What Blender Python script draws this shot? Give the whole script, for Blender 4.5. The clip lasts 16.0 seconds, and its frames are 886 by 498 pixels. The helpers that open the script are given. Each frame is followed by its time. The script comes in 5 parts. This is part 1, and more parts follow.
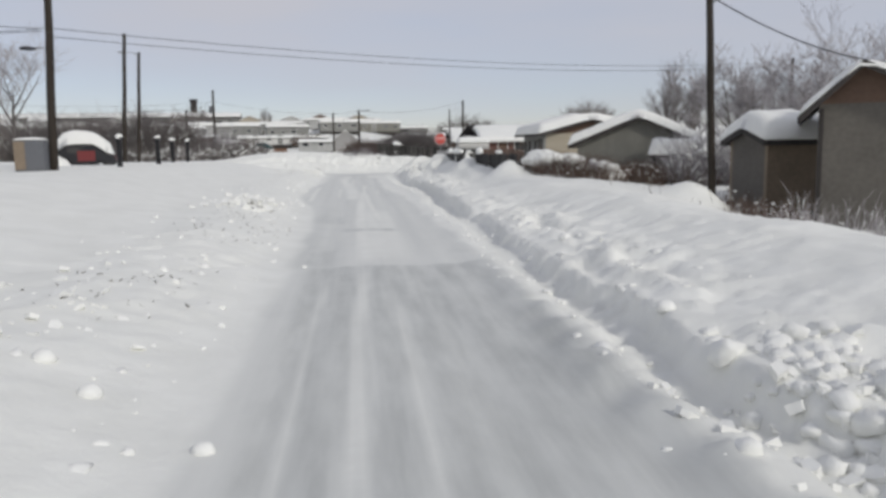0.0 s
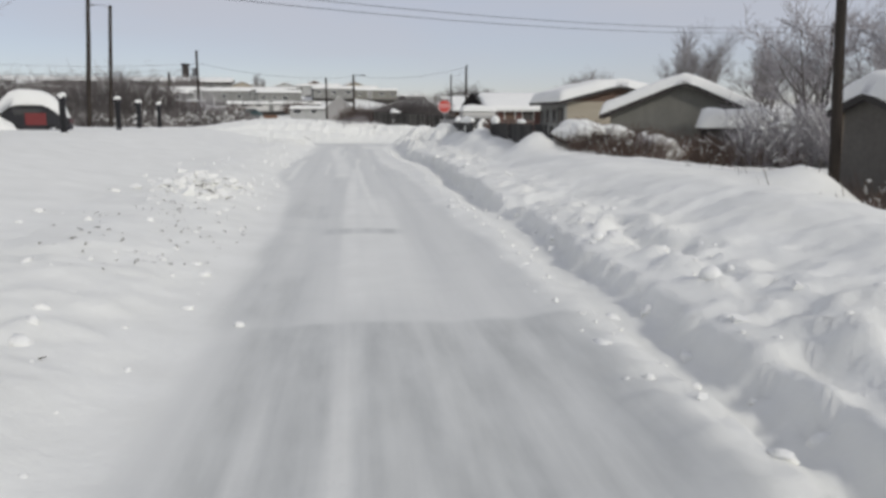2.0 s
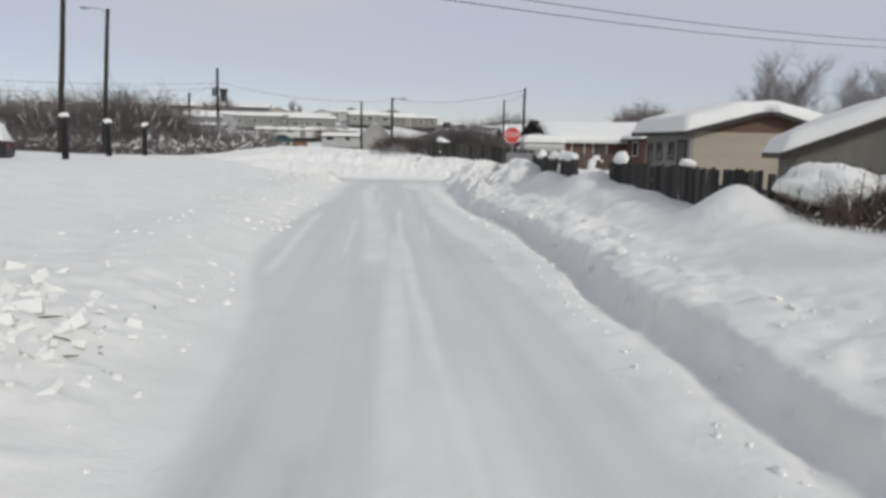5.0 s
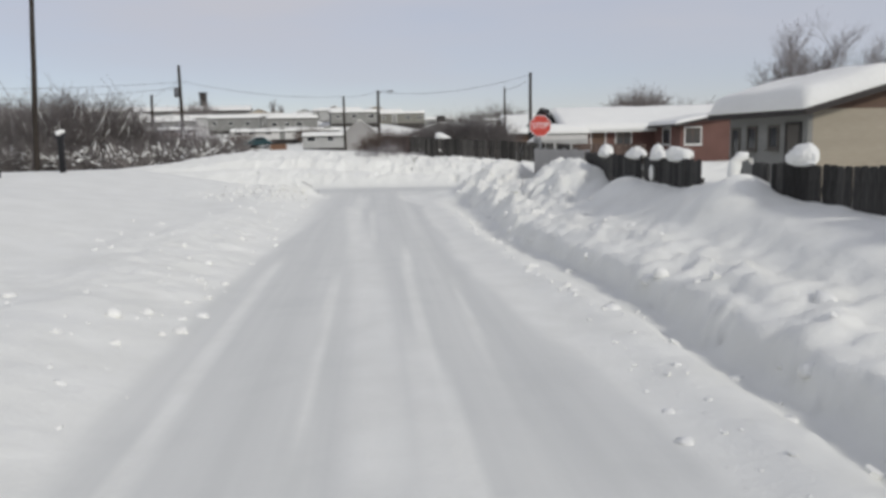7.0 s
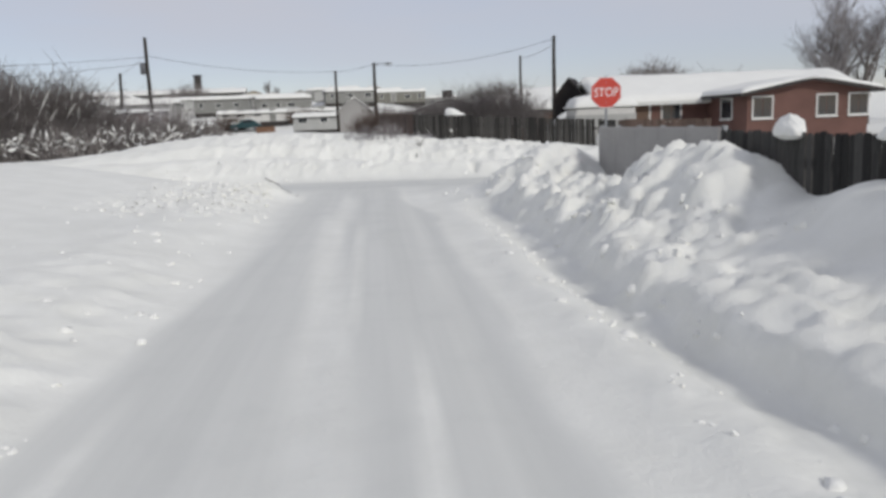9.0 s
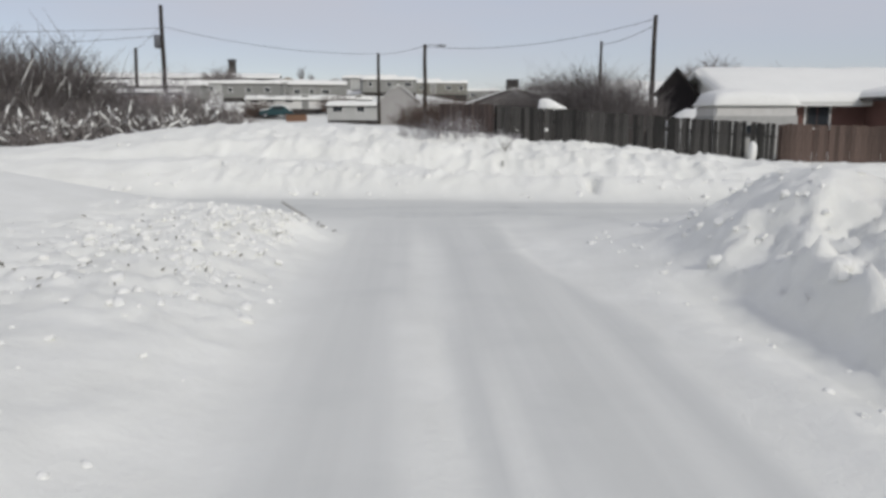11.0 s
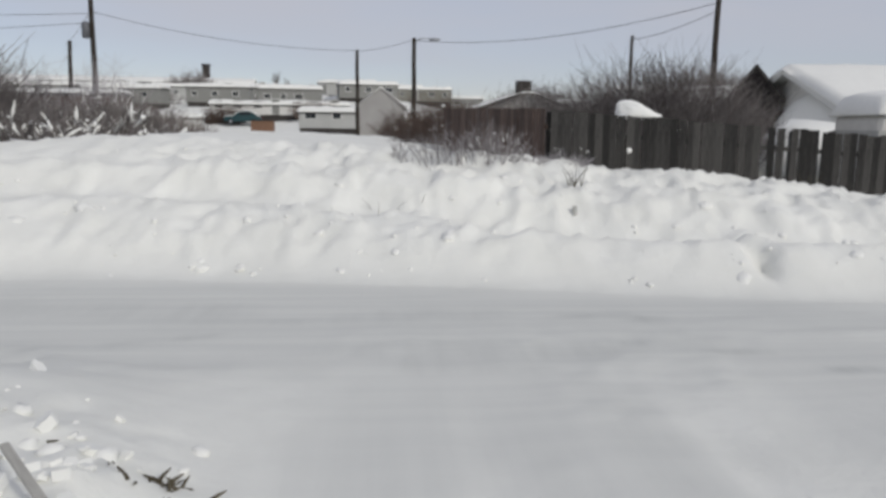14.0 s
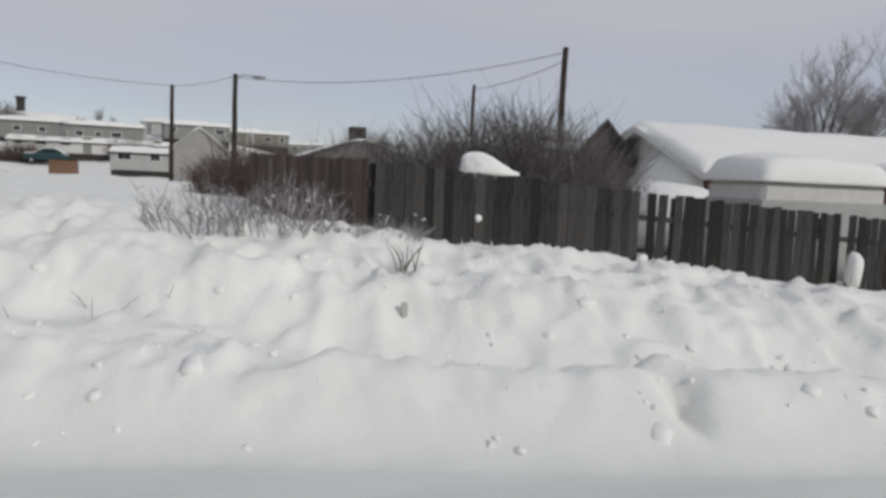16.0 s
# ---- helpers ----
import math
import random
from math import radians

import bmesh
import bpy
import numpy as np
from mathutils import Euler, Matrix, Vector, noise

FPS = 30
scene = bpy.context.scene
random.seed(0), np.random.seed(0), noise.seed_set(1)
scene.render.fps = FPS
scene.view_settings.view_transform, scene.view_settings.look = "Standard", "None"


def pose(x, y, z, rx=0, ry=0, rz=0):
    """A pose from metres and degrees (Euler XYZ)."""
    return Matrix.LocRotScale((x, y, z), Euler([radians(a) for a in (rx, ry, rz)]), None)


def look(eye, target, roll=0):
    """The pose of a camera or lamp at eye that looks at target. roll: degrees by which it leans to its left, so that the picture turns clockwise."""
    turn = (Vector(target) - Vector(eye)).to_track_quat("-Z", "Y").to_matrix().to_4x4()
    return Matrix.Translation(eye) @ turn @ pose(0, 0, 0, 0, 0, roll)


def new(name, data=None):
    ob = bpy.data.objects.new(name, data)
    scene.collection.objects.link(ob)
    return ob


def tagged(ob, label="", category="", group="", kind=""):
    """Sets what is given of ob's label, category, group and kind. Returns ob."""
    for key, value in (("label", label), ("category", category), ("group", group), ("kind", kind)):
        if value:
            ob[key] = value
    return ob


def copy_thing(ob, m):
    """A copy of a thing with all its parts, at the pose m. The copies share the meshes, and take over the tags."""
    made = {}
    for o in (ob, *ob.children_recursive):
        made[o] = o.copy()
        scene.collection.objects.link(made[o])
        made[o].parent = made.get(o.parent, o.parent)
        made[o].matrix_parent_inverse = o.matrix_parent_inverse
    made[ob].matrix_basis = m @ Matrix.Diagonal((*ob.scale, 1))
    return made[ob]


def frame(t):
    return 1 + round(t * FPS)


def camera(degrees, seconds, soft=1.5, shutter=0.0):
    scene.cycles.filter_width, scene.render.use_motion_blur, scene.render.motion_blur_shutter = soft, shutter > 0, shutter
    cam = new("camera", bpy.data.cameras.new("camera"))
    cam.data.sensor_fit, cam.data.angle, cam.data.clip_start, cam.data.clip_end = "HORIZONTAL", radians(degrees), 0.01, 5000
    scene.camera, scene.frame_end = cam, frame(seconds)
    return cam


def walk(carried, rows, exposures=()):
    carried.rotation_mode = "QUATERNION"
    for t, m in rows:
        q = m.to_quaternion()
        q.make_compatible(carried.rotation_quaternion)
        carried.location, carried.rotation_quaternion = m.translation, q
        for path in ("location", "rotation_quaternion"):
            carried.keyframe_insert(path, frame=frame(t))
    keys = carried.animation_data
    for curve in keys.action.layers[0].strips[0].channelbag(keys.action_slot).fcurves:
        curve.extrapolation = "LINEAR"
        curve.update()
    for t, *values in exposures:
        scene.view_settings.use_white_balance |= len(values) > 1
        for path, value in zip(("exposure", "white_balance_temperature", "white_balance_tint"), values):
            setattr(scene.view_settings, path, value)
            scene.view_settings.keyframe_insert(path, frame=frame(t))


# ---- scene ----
cam = camera(60.0, 16.0, soft=3.3)
PATH = [
    (0, (0.515, -1.648, 1.918), (0.732, 0.323, 1.659), -0.9),
    (0.5, (0.574, -0.206, 1.926), (0.773, 1.766, 1.659), -0.7),
    (1, (0.574, 1.3, 1.906), (0.776, 3.258, 1.554), -0.3),
    (1.5, (0.613, 2.629, 1.852), (0.826, 4.588, 1.508), -0.2),
    (2, (0.643, 4.213, 1.846), (0.873, 6.171, 1.511), -0.0),
    (2.5, (0.611, 5.77, 1.812), (0.859, 7.727, 1.487), -0.0),
    (3, (0.699, 7.511, 1.884), (0.947, 9.47, 1.566), 0.0),
    (3.5, (0.669, 9.667, 1.909), (0.916, 11.628, 1.605), 0.2),
    (4, (0.689, 11.703, 1.942), (0.905, 13.67, 1.652), 0.8),
    (4.5, (0.572, 13.88, 1.95), (0.756, 15.852, 1.674), 1.0),
    (5, (0.534, 16.082, 1.96), (0.68, 18.059, 1.698), 1.1),
    (7.5, (0.346, 26.928, 2.094), (0.529, 28.899, 1.81), -1.8),
    (8, (0.393, 29.066, 2.078), (0.578, 31.035, 1.779), -2.1),
    (8.5, (0.512, 31.245, 2.053), (0.688, 33.212, 1.741), -2.4),
    (9, (0.613, 33.516, 2.029), (0.778, 35.483, 1.704), -2.3),
    (9.5, (0.429, 35.99, 2.019), (0.579, 37.956, 1.685), -1.9),
    (10, (0.164, 38.451, 2.061), (0.294, 40.417, 1.721), -1.3),
    (12.5, (-0.974, 48.285, 2.051), (-0.898, 50.256, 1.722), 1.0),
    (13, (-0.915, 49.867, 2.083), (-0.829, 51.839, 1.761), 0.7),
    (13.5, (-0.838, 51.101, 2.108), (-0.731, 53.073, 1.788), 0.6),
    (14, (-0.79, 52.232, 2.108), (-0.634, 54.2, 1.791), 0.6),
    (14.5, (-0.652, 53.408, 2.095), (-0.439, 55.372, 1.784), 0.5),
    (15, (-0.354, 54.578, 2.154), (-0.08, 56.535, 1.847), 0.2),
    (15.5, (-0.096, 55.438, 2.186), (0.279, 57.388, 1.951), 2.1),
    (16, (0.339, 56.256, 2.23), (0.898, 58.167, 2.047), 2.5),
]
walk(cam, [(t, look(e, g, r)) for t, e, g, r in PATH], exposures=((0.0, 0.0), (3.0, -0.03), (5.0, 0.0), (8.0, 0.01), (9.5, 0.04), (11.0, 0.01), (13.0, -0.09), (14.0, -0.08), (15.0, -0.14), (16.0, -0.16)))

# ---- sky, sun ----
SUN_AZ, SUN_EL = radians(146), radians(30)      # azimuth clockwise from +y
world = bpy.data.worlds.new("sky")
scene.world = world
world.use_nodes = True
wn, wl = world.node_tree.nodes, world.node_tree.links
wn.clear()
sky = wn.new("ShaderNodeTexSky")
sky.sky_type = "NISHITA"
sky.sun_disc = False
sky.sun_elevation, sky.sun_rotation = SUN_EL, SUN_AZ
sky.air_density, sky.dust_density, sky.ozone_density = 1.0, 0.4, 3.0
sky_gain = wn.new("ShaderNodeVectorMath"); sky_gain.operation = "MULTIPLY"; sky_gain.inputs[1].default_value = (0.1035, 0.0985, 0.107)
coord = wn.new("ShaderNodeTexCoord")
sep = wn.new("ShaderNodeSeparateXYZ")
lift = wn.new("ShaderNodeMapRange"); lift.inputs["From Min"].default_value = 0.0; lift.inputs["From Max"].default_value = 0.22
lift.inputs["To Min"].default_value = 0.38; lift.inputs["To Max"].default_value = 0.92
stretch = wn.new("ShaderNodeVectorMath"); stretch.operation = "MULTIPLY"; stretch.inputs[1].default_value = (1.0, 1.0, 5.0)
cl = wn.new("ShaderNodeTexNoise"); cl.inputs["Scale"].default_value = 1.6; cl.inputs["Detail"].default_value = 5.0; cl.inputs["Roughness"].default_value = 0.5
cl_map = wn.new("ShaderNodeMapRange"); cl_map.inputs["From Min"].default_value = 0.3; cl_map.inputs["From Max"].default_value = 0.7
cl_map.inputs["To Min"].default_value = -0.22; cl_map.inputs["To Max"].default_value = 0.18
veil = wn.new("ShaderNodeMath"); veil.operation = "ADD"; veil.use_clamp = True
thin = wn.new("ShaderNodeMapRange"); thin.inputs["From Min"].default_value = 0.32; thin.inputs["From Max"].default_value = 0.75
thin.inputs["To Min"].default_value = 1.0; thin.inputs["To Max"].default_value = 0.80
veil_top = wn.new("ShaderNodeMath"); veil_top.operation = "MULTIPLY"
mixc = wn.new("ShaderNodeMix"); mixc.data_type = "RGBA"
mixc.inputs["B"].default_value = (0.540, 0.546, 0.602, 1)
back = wn.new("ShaderNodeBackground"); back.inputs["Strength"].default_value = 0.98
wout = wn.new("ShaderNodeOutputWorld")
wl.new(sky.outputs[0], sky_gain.inputs[0])
wl.new(coord.outputs["Generated"], sep.inputs[0])
wl.new(sep.outputs["Z"], lift.inputs["Value"])
wl.new(coord.outputs["Generated"], stretch.inputs[0])
wl.new(stretch.outputs[0], cl.inputs["Vector"])
wl.new(cl.outputs["Fac"], cl_map.inputs["Value"])
wl.new(lift.outputs[0], veil.inputs[0]); wl.new(cl_map.outputs[0], veil.inputs[1])
wl.new(sep.outputs["Z"], thin.inputs["Value"])
wl.new(veil.outputs[0], veil_top.inputs[0]); wl.new(thin.outputs[0], veil_top.inputs[1])
wl.new(veil_top.outputs[0], mixc.inputs["Factor"])
wl.new(sky_gain.outputs[0], mixc.inputs["A"])
wl.new(mixc.outputs["Result"], back.inputs["Color"])
wl.new(back.outputs[0], wout.inputs[0])

sun_data = bpy.data.lights.new("sun", "SUN")
sun_data.energy, sun_data.angle, sun_data.color = 1.66, radians(7), (1.0, 0.965, 0.90)
sun = new("sun", sun_data)
sun_dir = Vector((math.sin(SUN_AZ) * math.cos(SUN_EL), math.cos(SUN_AZ) * math.cos(SUN_EL), math.sin(SUN_EL)))
sun.matrix_world = look(sun_dir * 100, (0, 0, 0))


# ---- materials ----
def material(name, color, rough=0.7, metal=0.0, vary=0.15, big=0.6, small=14.0, bump=0.2, bump_scale=30.0, tint=None, stretch=(1, 1, 1), rnd=0.0, spec=0.3):
    """A painted or natural surface: two scales of colour change and fine relief. rnd: change from piece to piece."""
    m = bpy.data.materials.new(name)
    m.use_nodes = True
    n, l = m.node_tree.nodes, m.node_tree.links
    b = n["Principled BSDF"]
    b.inputs["Roughness"].default_value, b.inputs["Metallic"].default_value = rough, metal
    b.inputs["Specular IOR Level"].default_value = spec
    tc = n.new("ShaderNodeTexCoord")
    mp = n.new("ShaderNodeMapping"); mp.inputs["Scale"].default_value = stretch
    l.new(tc.outputs["Object"], mp.inputs["Vector"])
    n1 = n.new("ShaderNodeTexNoise"); n1.inputs["Scale"].default_value = big; n1.inputs["Detail"].default_value = 4
    n2 = n.new("ShaderNodeTexNoise"); n2.inputs["Scale"].default_value = small; n2.inputs["Detail"].default_value = 5
    l.new(mp.outputs[0], n1.inputs["Vector"]); l.new(mp.outputs[0], n2.inputs["Vector"])
    add = n.new("ShaderNodeMath"); add.operation = "ADD"
    l.new(n1.outputs["Fac"], add.inputs[0]); l.new(n2.outputs["Fac"], add.inputs[1])
    src = add.outputs[0]
    if rnd:
        info = n.new("ShaderNodeObjectInfo")
        rr = n.new("ShaderNodeMath"); rr.operation = "MULTIPLY_ADD"; rr.inputs[1].default_value = rnd; rr.inputs[2].default_value = -rnd / 2
        l.new(info.outputs["Random"], rr.inputs[0])
        a2 = n.new("ShaderNodeMath"); a2.operation = "ADD"
        l.new(src, a2.inputs[0]); l.new(rr.outputs[0], a2.inputs[1])
        src = a2.outputs[0]
    mr = n.new("ShaderNodeMapRange"); mr.inputs["From Min"].default_value = 0.65; mr.inputs["From Max"].default_value = 1.35
    l.new(src, mr.inputs["Value"])
    mx = n.new("ShaderNodeMix"); mx.data_type = "RGBA"
    lo = [c * (1 - vary) for c in color]
    hi = [min(1, c * (1 + vary)) for c in (tint or color)]
    mx.inputs["A"].default_value, mx.inputs["B"].default_value = (*lo, 1), (*hi, 1)
    l.new(mr.outputs[0], mx.inputs["Factor"])
    l.new(mx.outputs["Result"], b.inputs["Base Color"])
    if bump:
        n3 = n.new("ShaderNodeTexNoise"); n3.inputs["Scale"].default_value = bump_scale; n3.inputs["Detail"].default_value = 6
        l.new(mp.outputs[0], n3.inputs["Vector"])
        bp = n.new("ShaderNodeBump"); bp.inputs["Strength"].default_value = bump; bp.inputs["Distance"].default_value = 0.03
        l.new(n3.outputs["Fac"], bp.inputs["Height"]); l.new(bp.outputs[0], b.inputs["Normal"])
    return m


SNOW = material("snow", (0.815, 0.815, 0.775), 0.85, vary=0.04, big=0.7, small=9, bump=0.35, bump_scale=18, spec=0.15)
OLDWOOD = material("weathered_wood", (0.048, 0.046, 0.043), 0.85, vary=0.6, big=1.5, small=12, bump=0.5, bump_scale=25, stretch=(4, 4, 0.6), rnd=0.8)
REDWOOD = material("red_stained_wood", (0.105, 0.075, 0.062), 0.85, vary=0.4, big=1.5, small=12, bump=0.5, bump_scale=25, stretch=(4, 4, 0.6), rnd=0.55)
POLEWOOD = material("creosoted_pole", (0.035, 0.028, 0.022), 0.8, vary=0.4, big=1.0, small=14, bump=0.5, stretch=(6, 6, 0.4))
BARK = material("bark", (0.15, 0.135, 0.125), 0.9, vary=0.35, small=20, bump=0.5)
TWIG = material("twigs", (0.18, 0.163, 0.155), 0.9, vary=0.35, small=6, bump=0.0)
TWIG_RED = material("brown_twigs", (0.125, 0.092, 0.076), 0.9, vary=0.35, small=6, bump=0.0)
TWIG_GREY = material("grey_twigs", (0.38, 0.36, 0.365), 0.9, vary=0.3, small=6, bump=0.0)
CONCRETE = material("grey_panel", (0.36, 0.35, 0.335), 0.8, vary=0.12, big=1.2, small=16, bump=0.25)
BRICK = material("red_brick", (0.15, 0.082, 0.068), 0.85, vary=0.28, big=0.8, small=30, bump=0.4)
BROWN = material("brown_siding", (0.13, 0.085, 0.062), 0.8, vary=0.15, big=0.8, small=9, bump=0.2)
TAN = material("tan_siding", (0.36, 0.32, 0.25), 0.75, vary=0.10, big=0.8, small=9, bump=0.15, stretch=(0.4, 0.4, 3))
GREYSIDE = material("grey_siding", (0.235, 0.235, 0.22), 0.75, vary=0.12, big=0.8, small=9, bump=0.15, stretch=(0.4, 0.4, 3))
GREENGREY = material("dark_grey_green_siding", (0.19, 0.185, 0.16), 0.8, vary=0.15, big=0.8, small=9, bump=0.2, stretch=(3, 3, 0.5))
SHEDTAN = material("plywood_tan", (0.225, 0.178, 0.13), 0.8, vary=0.16, big=0.9, small=8, bump=0.2)
SHEDGREY = material("weathered_shed_boards", (0.125, 0.115, 0.10), 0.85, vary=0.2, big=0.9, small=8, bump=0.3)
WHITESIDE = material("white_siding", (0.62, 0.61, 0.58), 0.7, vary=0.10, big=0.6, small=6, bump=0.1)
PALESIDE = material("pale_grey_siding", (0.42, 0.42, 0.40), 0.7, vary=0.12, big=0.6, small=6, bump=0.1)
TRIM = material("white_trim", (0.66, 0.66, 0.63), 0.6, vary=0.06, bump=0.05)
DARKTRIM = material("dark_fascia", (0.042, 0.037, 0.034), 0.7, vary=0.25, bump=0.1)
SHINGLE = material("dark_shingles", (0.05, 0.046, 0.044), 0.9, vary=0.3, small=25, bump=0.5)
GLASS = material("window_glass", (0.03, 0.035, 0.04), 0.08, vary=0.2, bump=0.0, spec=0.6)
STEEL = material("galvanised_steel", (0.30, 0.31, 0.32), 0.45, 0.8, vary=0.15, bump=0.1)
DARKMETAL = material("dark_metal", (0.03, 0.03, 0.033), 0.5, 0.3, vary=0.25, bump=0.1)
SIGNRED = material("sign_red", (0.56, 0.075, 0.055), 0.45, vary=0.10, big=2, small=12, bump=0.05)
SIGNWHITE = material("sign_white", (0.78, 0.78, 0.76), 0.45, vary=0.05, bump=0.0)
CABLE = material("black_cable", (0.02, 0.02, 0.022), 0.6, vary=0.2, bump=0.0)
TEAL = material("dark_teal_paint", (0.012, 0.045, 0.050), 0.35, vary=0.15, bump=0.0, spec=0.5)
ORANGE = material("rust_orange_paint", (0.20, 0.115, 0.072), 0.6, vary=0.2, bump=0.1)
REDPAINT = material("red_car_paint", (0.16, 0.025, 0.025), 0.35, vary=0.12, bump=0.0, spec=0.5)
RUBBER = material("black_rubber", (0.02, 0.02, 0.02), 0.8, vary=0.2, bump=0.1)
TAR = material("black_boards", (0.016, 0.013, 0.013), 0.8, vary=0.3, bump=0.2)
PLANK = material("weathered_plank", (0.40, 0.39, 0.36), 0.85, vary=0.25, big=1.2, small=16, bump=0.3, stretch=(0.4, 3, 3))
LIMB = material("cottonwood_limbs", (0.25, 0.235, 0.235), 0.9, vary=0.3, small=6, bump=0.0)
STUBBLE = material("dry_weeds", (0.10, 0.085, 0.055), 0.9, vary=0.35, small=6, bump=0.0)
CABINET = material("grey_cabinet_steel", (0.14, 0.145, 0.155), 0.55, 0.2, vary=0.12, bump=0.1)


def ground_material():
    """Fresh snow, packed and streaked snow on the driven lanes, the same grey painting shade into the cut, bare dark
    ice.
    """
    m = bpy.data.materials.new("snow_ground")
    m.use_nodes = True
    n, l = m.node_tree.nodes, m.node_tree.links
    b = n["Principled BSDF"]
    b.inputs["Specular IOR Level"].default_value = 0.15
    tc = n.new("ShaderNodeTexCoord")

    def noise_at(scale, detail, vec=(1, 1, 1), rough=0.55):
        mp = n.new("ShaderNodeMapping"); mp.inputs["Scale"].default_value = vec
        l.new(tc.outputs["Object"], mp.inputs["Vector"])
        t = n.new("ShaderNodeTexNoise"); t.inputs["Scale"].default_value = scale; t.inputs["Detail"].default_value = detail
        t.inputs["Roughness"].default_value = rough
        l.new(mp.outputs[0], t.inputs["Vector"])
        return t.outputs["Fac"]

    def ramp(src, a, c, lo, hi):
        r = n.new("ShaderNodeMapRange"); r.inputs["From Min"].default_value = a; r.inputs["From Max"].default_value = c
        r.inputs["To Min"].default_value = lo; r.inputs["To Max"].default_value = hi
        l.new(src, r.inputs["Value"])
        return r.outputs[0]

    def mix(fac, a, c):
        x = n.new("ShaderNodeMix"); x.data_type = "RGBA"
        l.new(fac, x.inputs["Factor"])
        for s, v in (("A", a), ("B", c)):
            if isinstance(v, tuple):
                x.inputs[s].default_value = (*v, 1)
            else:
                l.new(v, x.inputs[s])
        return x.outputs["Result"]

    def attr(name):
        a = n.new("ShaderNodeAttribute"); a.attribute_name = name
        return a.outputs["Fac"]

    def mul(a, c):
        x = n.new("ShaderNodeMath"); x.operation = "MULTIPLY"; x.use_clamp = True
        l.new(a, x.inputs[0]); l.new(c, x.inputs[1])
        return x.outputs[0]

    fresh = mix(ramp(noise_at(1.3, 6), 0.35, 0.65, 0, 1), (0.785, 0.785, 0.735), (0.845, 0.845, 0.795))
    along = mix(ramp(noise_at(1.0, 3, (2.6, 0.07, 1)), 0.36, 0.66, 0, 1), (0.657, 0.662, 0.626), (0.717, 0.72, 0.68))
    across = mix(ramp(noise_at(1.0, 4, (0.10, 4.0, 1)), 0.36, 0.66, 0, 1), (0.62, 0.627, 0.595), (0.69, 0.695, 0.655))
    lanes = mix(attr("cross"), along, across)
    blotch = mix(ramp(noise_at(0.9, 5), 0.52, 0.72, 0, 0.35), lanes, (0.58, 0.59, 0.56))
    # packed greys the driven lanes, and paints shade into the cut
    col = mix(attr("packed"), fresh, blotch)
    ice = mix(ramp(noise_at(2.2, 6, (1.6, 0.5, 1)), 0.35, 0.7, 0, 1), (0.43, 0.44, 0.42), (0.56, 0.57, 0.545))
    col = mix(mul(attr("ice"), ramp(noise_at(1.4, 5, (3.2, 0.22, 1)), 0.32, 0.66, 0.35, 0.95)), col, ice)
    l.new(col, b.inputs["Base Color"])
    rough = n.new("ShaderNodeMapRange"); rough.inputs["To Min"].default_value = 0.9; rough.inputs["To Max"].default_value = 0.62
    l.new(attr("packed"), rough.inputs["Value"]); l.new(rough.outputs[0], b.inputs["Roughness"])
    h1 = ramp(noise_at(7, 8, rough=0.65), 0, 1, 0, 1)
    bp = n.new("ShaderNodeBump"); bp.inputs["Distance"].default_value = 0.05
    st = n.new("ShaderNodeMapRange"); st.inputs["To Min"].default_value = 0.45; st.inputs["To Max"].default_value = 0.16
    l.new(attr("packed"), st.inputs["Value"]); l.new(st.outputs[0], bp.inputs["Strength"])
    l.new(h1, bp.inputs["Height"]); l.new(bp.outputs[0], b.inputs["Normal"])
    return m


# ---- mesh helpers ----
def part(name, bm, mat, parent=None, label="", smooth=False):
    me = bpy.data.meshes.new(name)
    bm.to_mesh(me); bm.free()
    me.materials.append(mat)
    if smooth:
        me.shade_smooth()
    ob = new(name, me)
    ob.parent = parent
    return tagged(ob, label)


def raw(name, verts, faces, mat, parent=None, label="", smooth=False):
    me = bpy.data.meshes.new(name)
    me.from_pydata(verts, [], faces)
    me.materials.append(mat)
    if smooth:
        me.shade_smooth()
    ob = new(name, me)
    ob.parent = parent
    return tagged(ob, label)


def thing(name, label, category, m=None, group="", kind=""):
    ob = new(name)
    ob.empty_display_size = 0.2
    if m is not None:
        ob.matrix_basis = m
    return tagged(ob, label, category, group, kind)


def box(bm, x0, x1, y0, y1, z0, z1, bevel=0.0):
    r = bmesh.ops.create_cube(bm, size=1.0, matrix=Matrix.Translation(((x0 + x1) / 2, (y0 + y1) / 2, (z0 + z1) / 2)) @ Matrix.Diagonal((x1 - x0, y1 - y0, z1 - z0, 1)))
    if bevel:
        es = list({e for v in r["verts"] for e in v.link_edges})
        bmesh.ops.bevel(bm, geom=es, offset=bevel, segments=1, affect="EDGES")
    return bm


def box_part(name, dims, mat, parent=None, label="", bevel=0.0):
    return part(name, box(bmesh.new(), *dims, bevel), mat, parent, label)


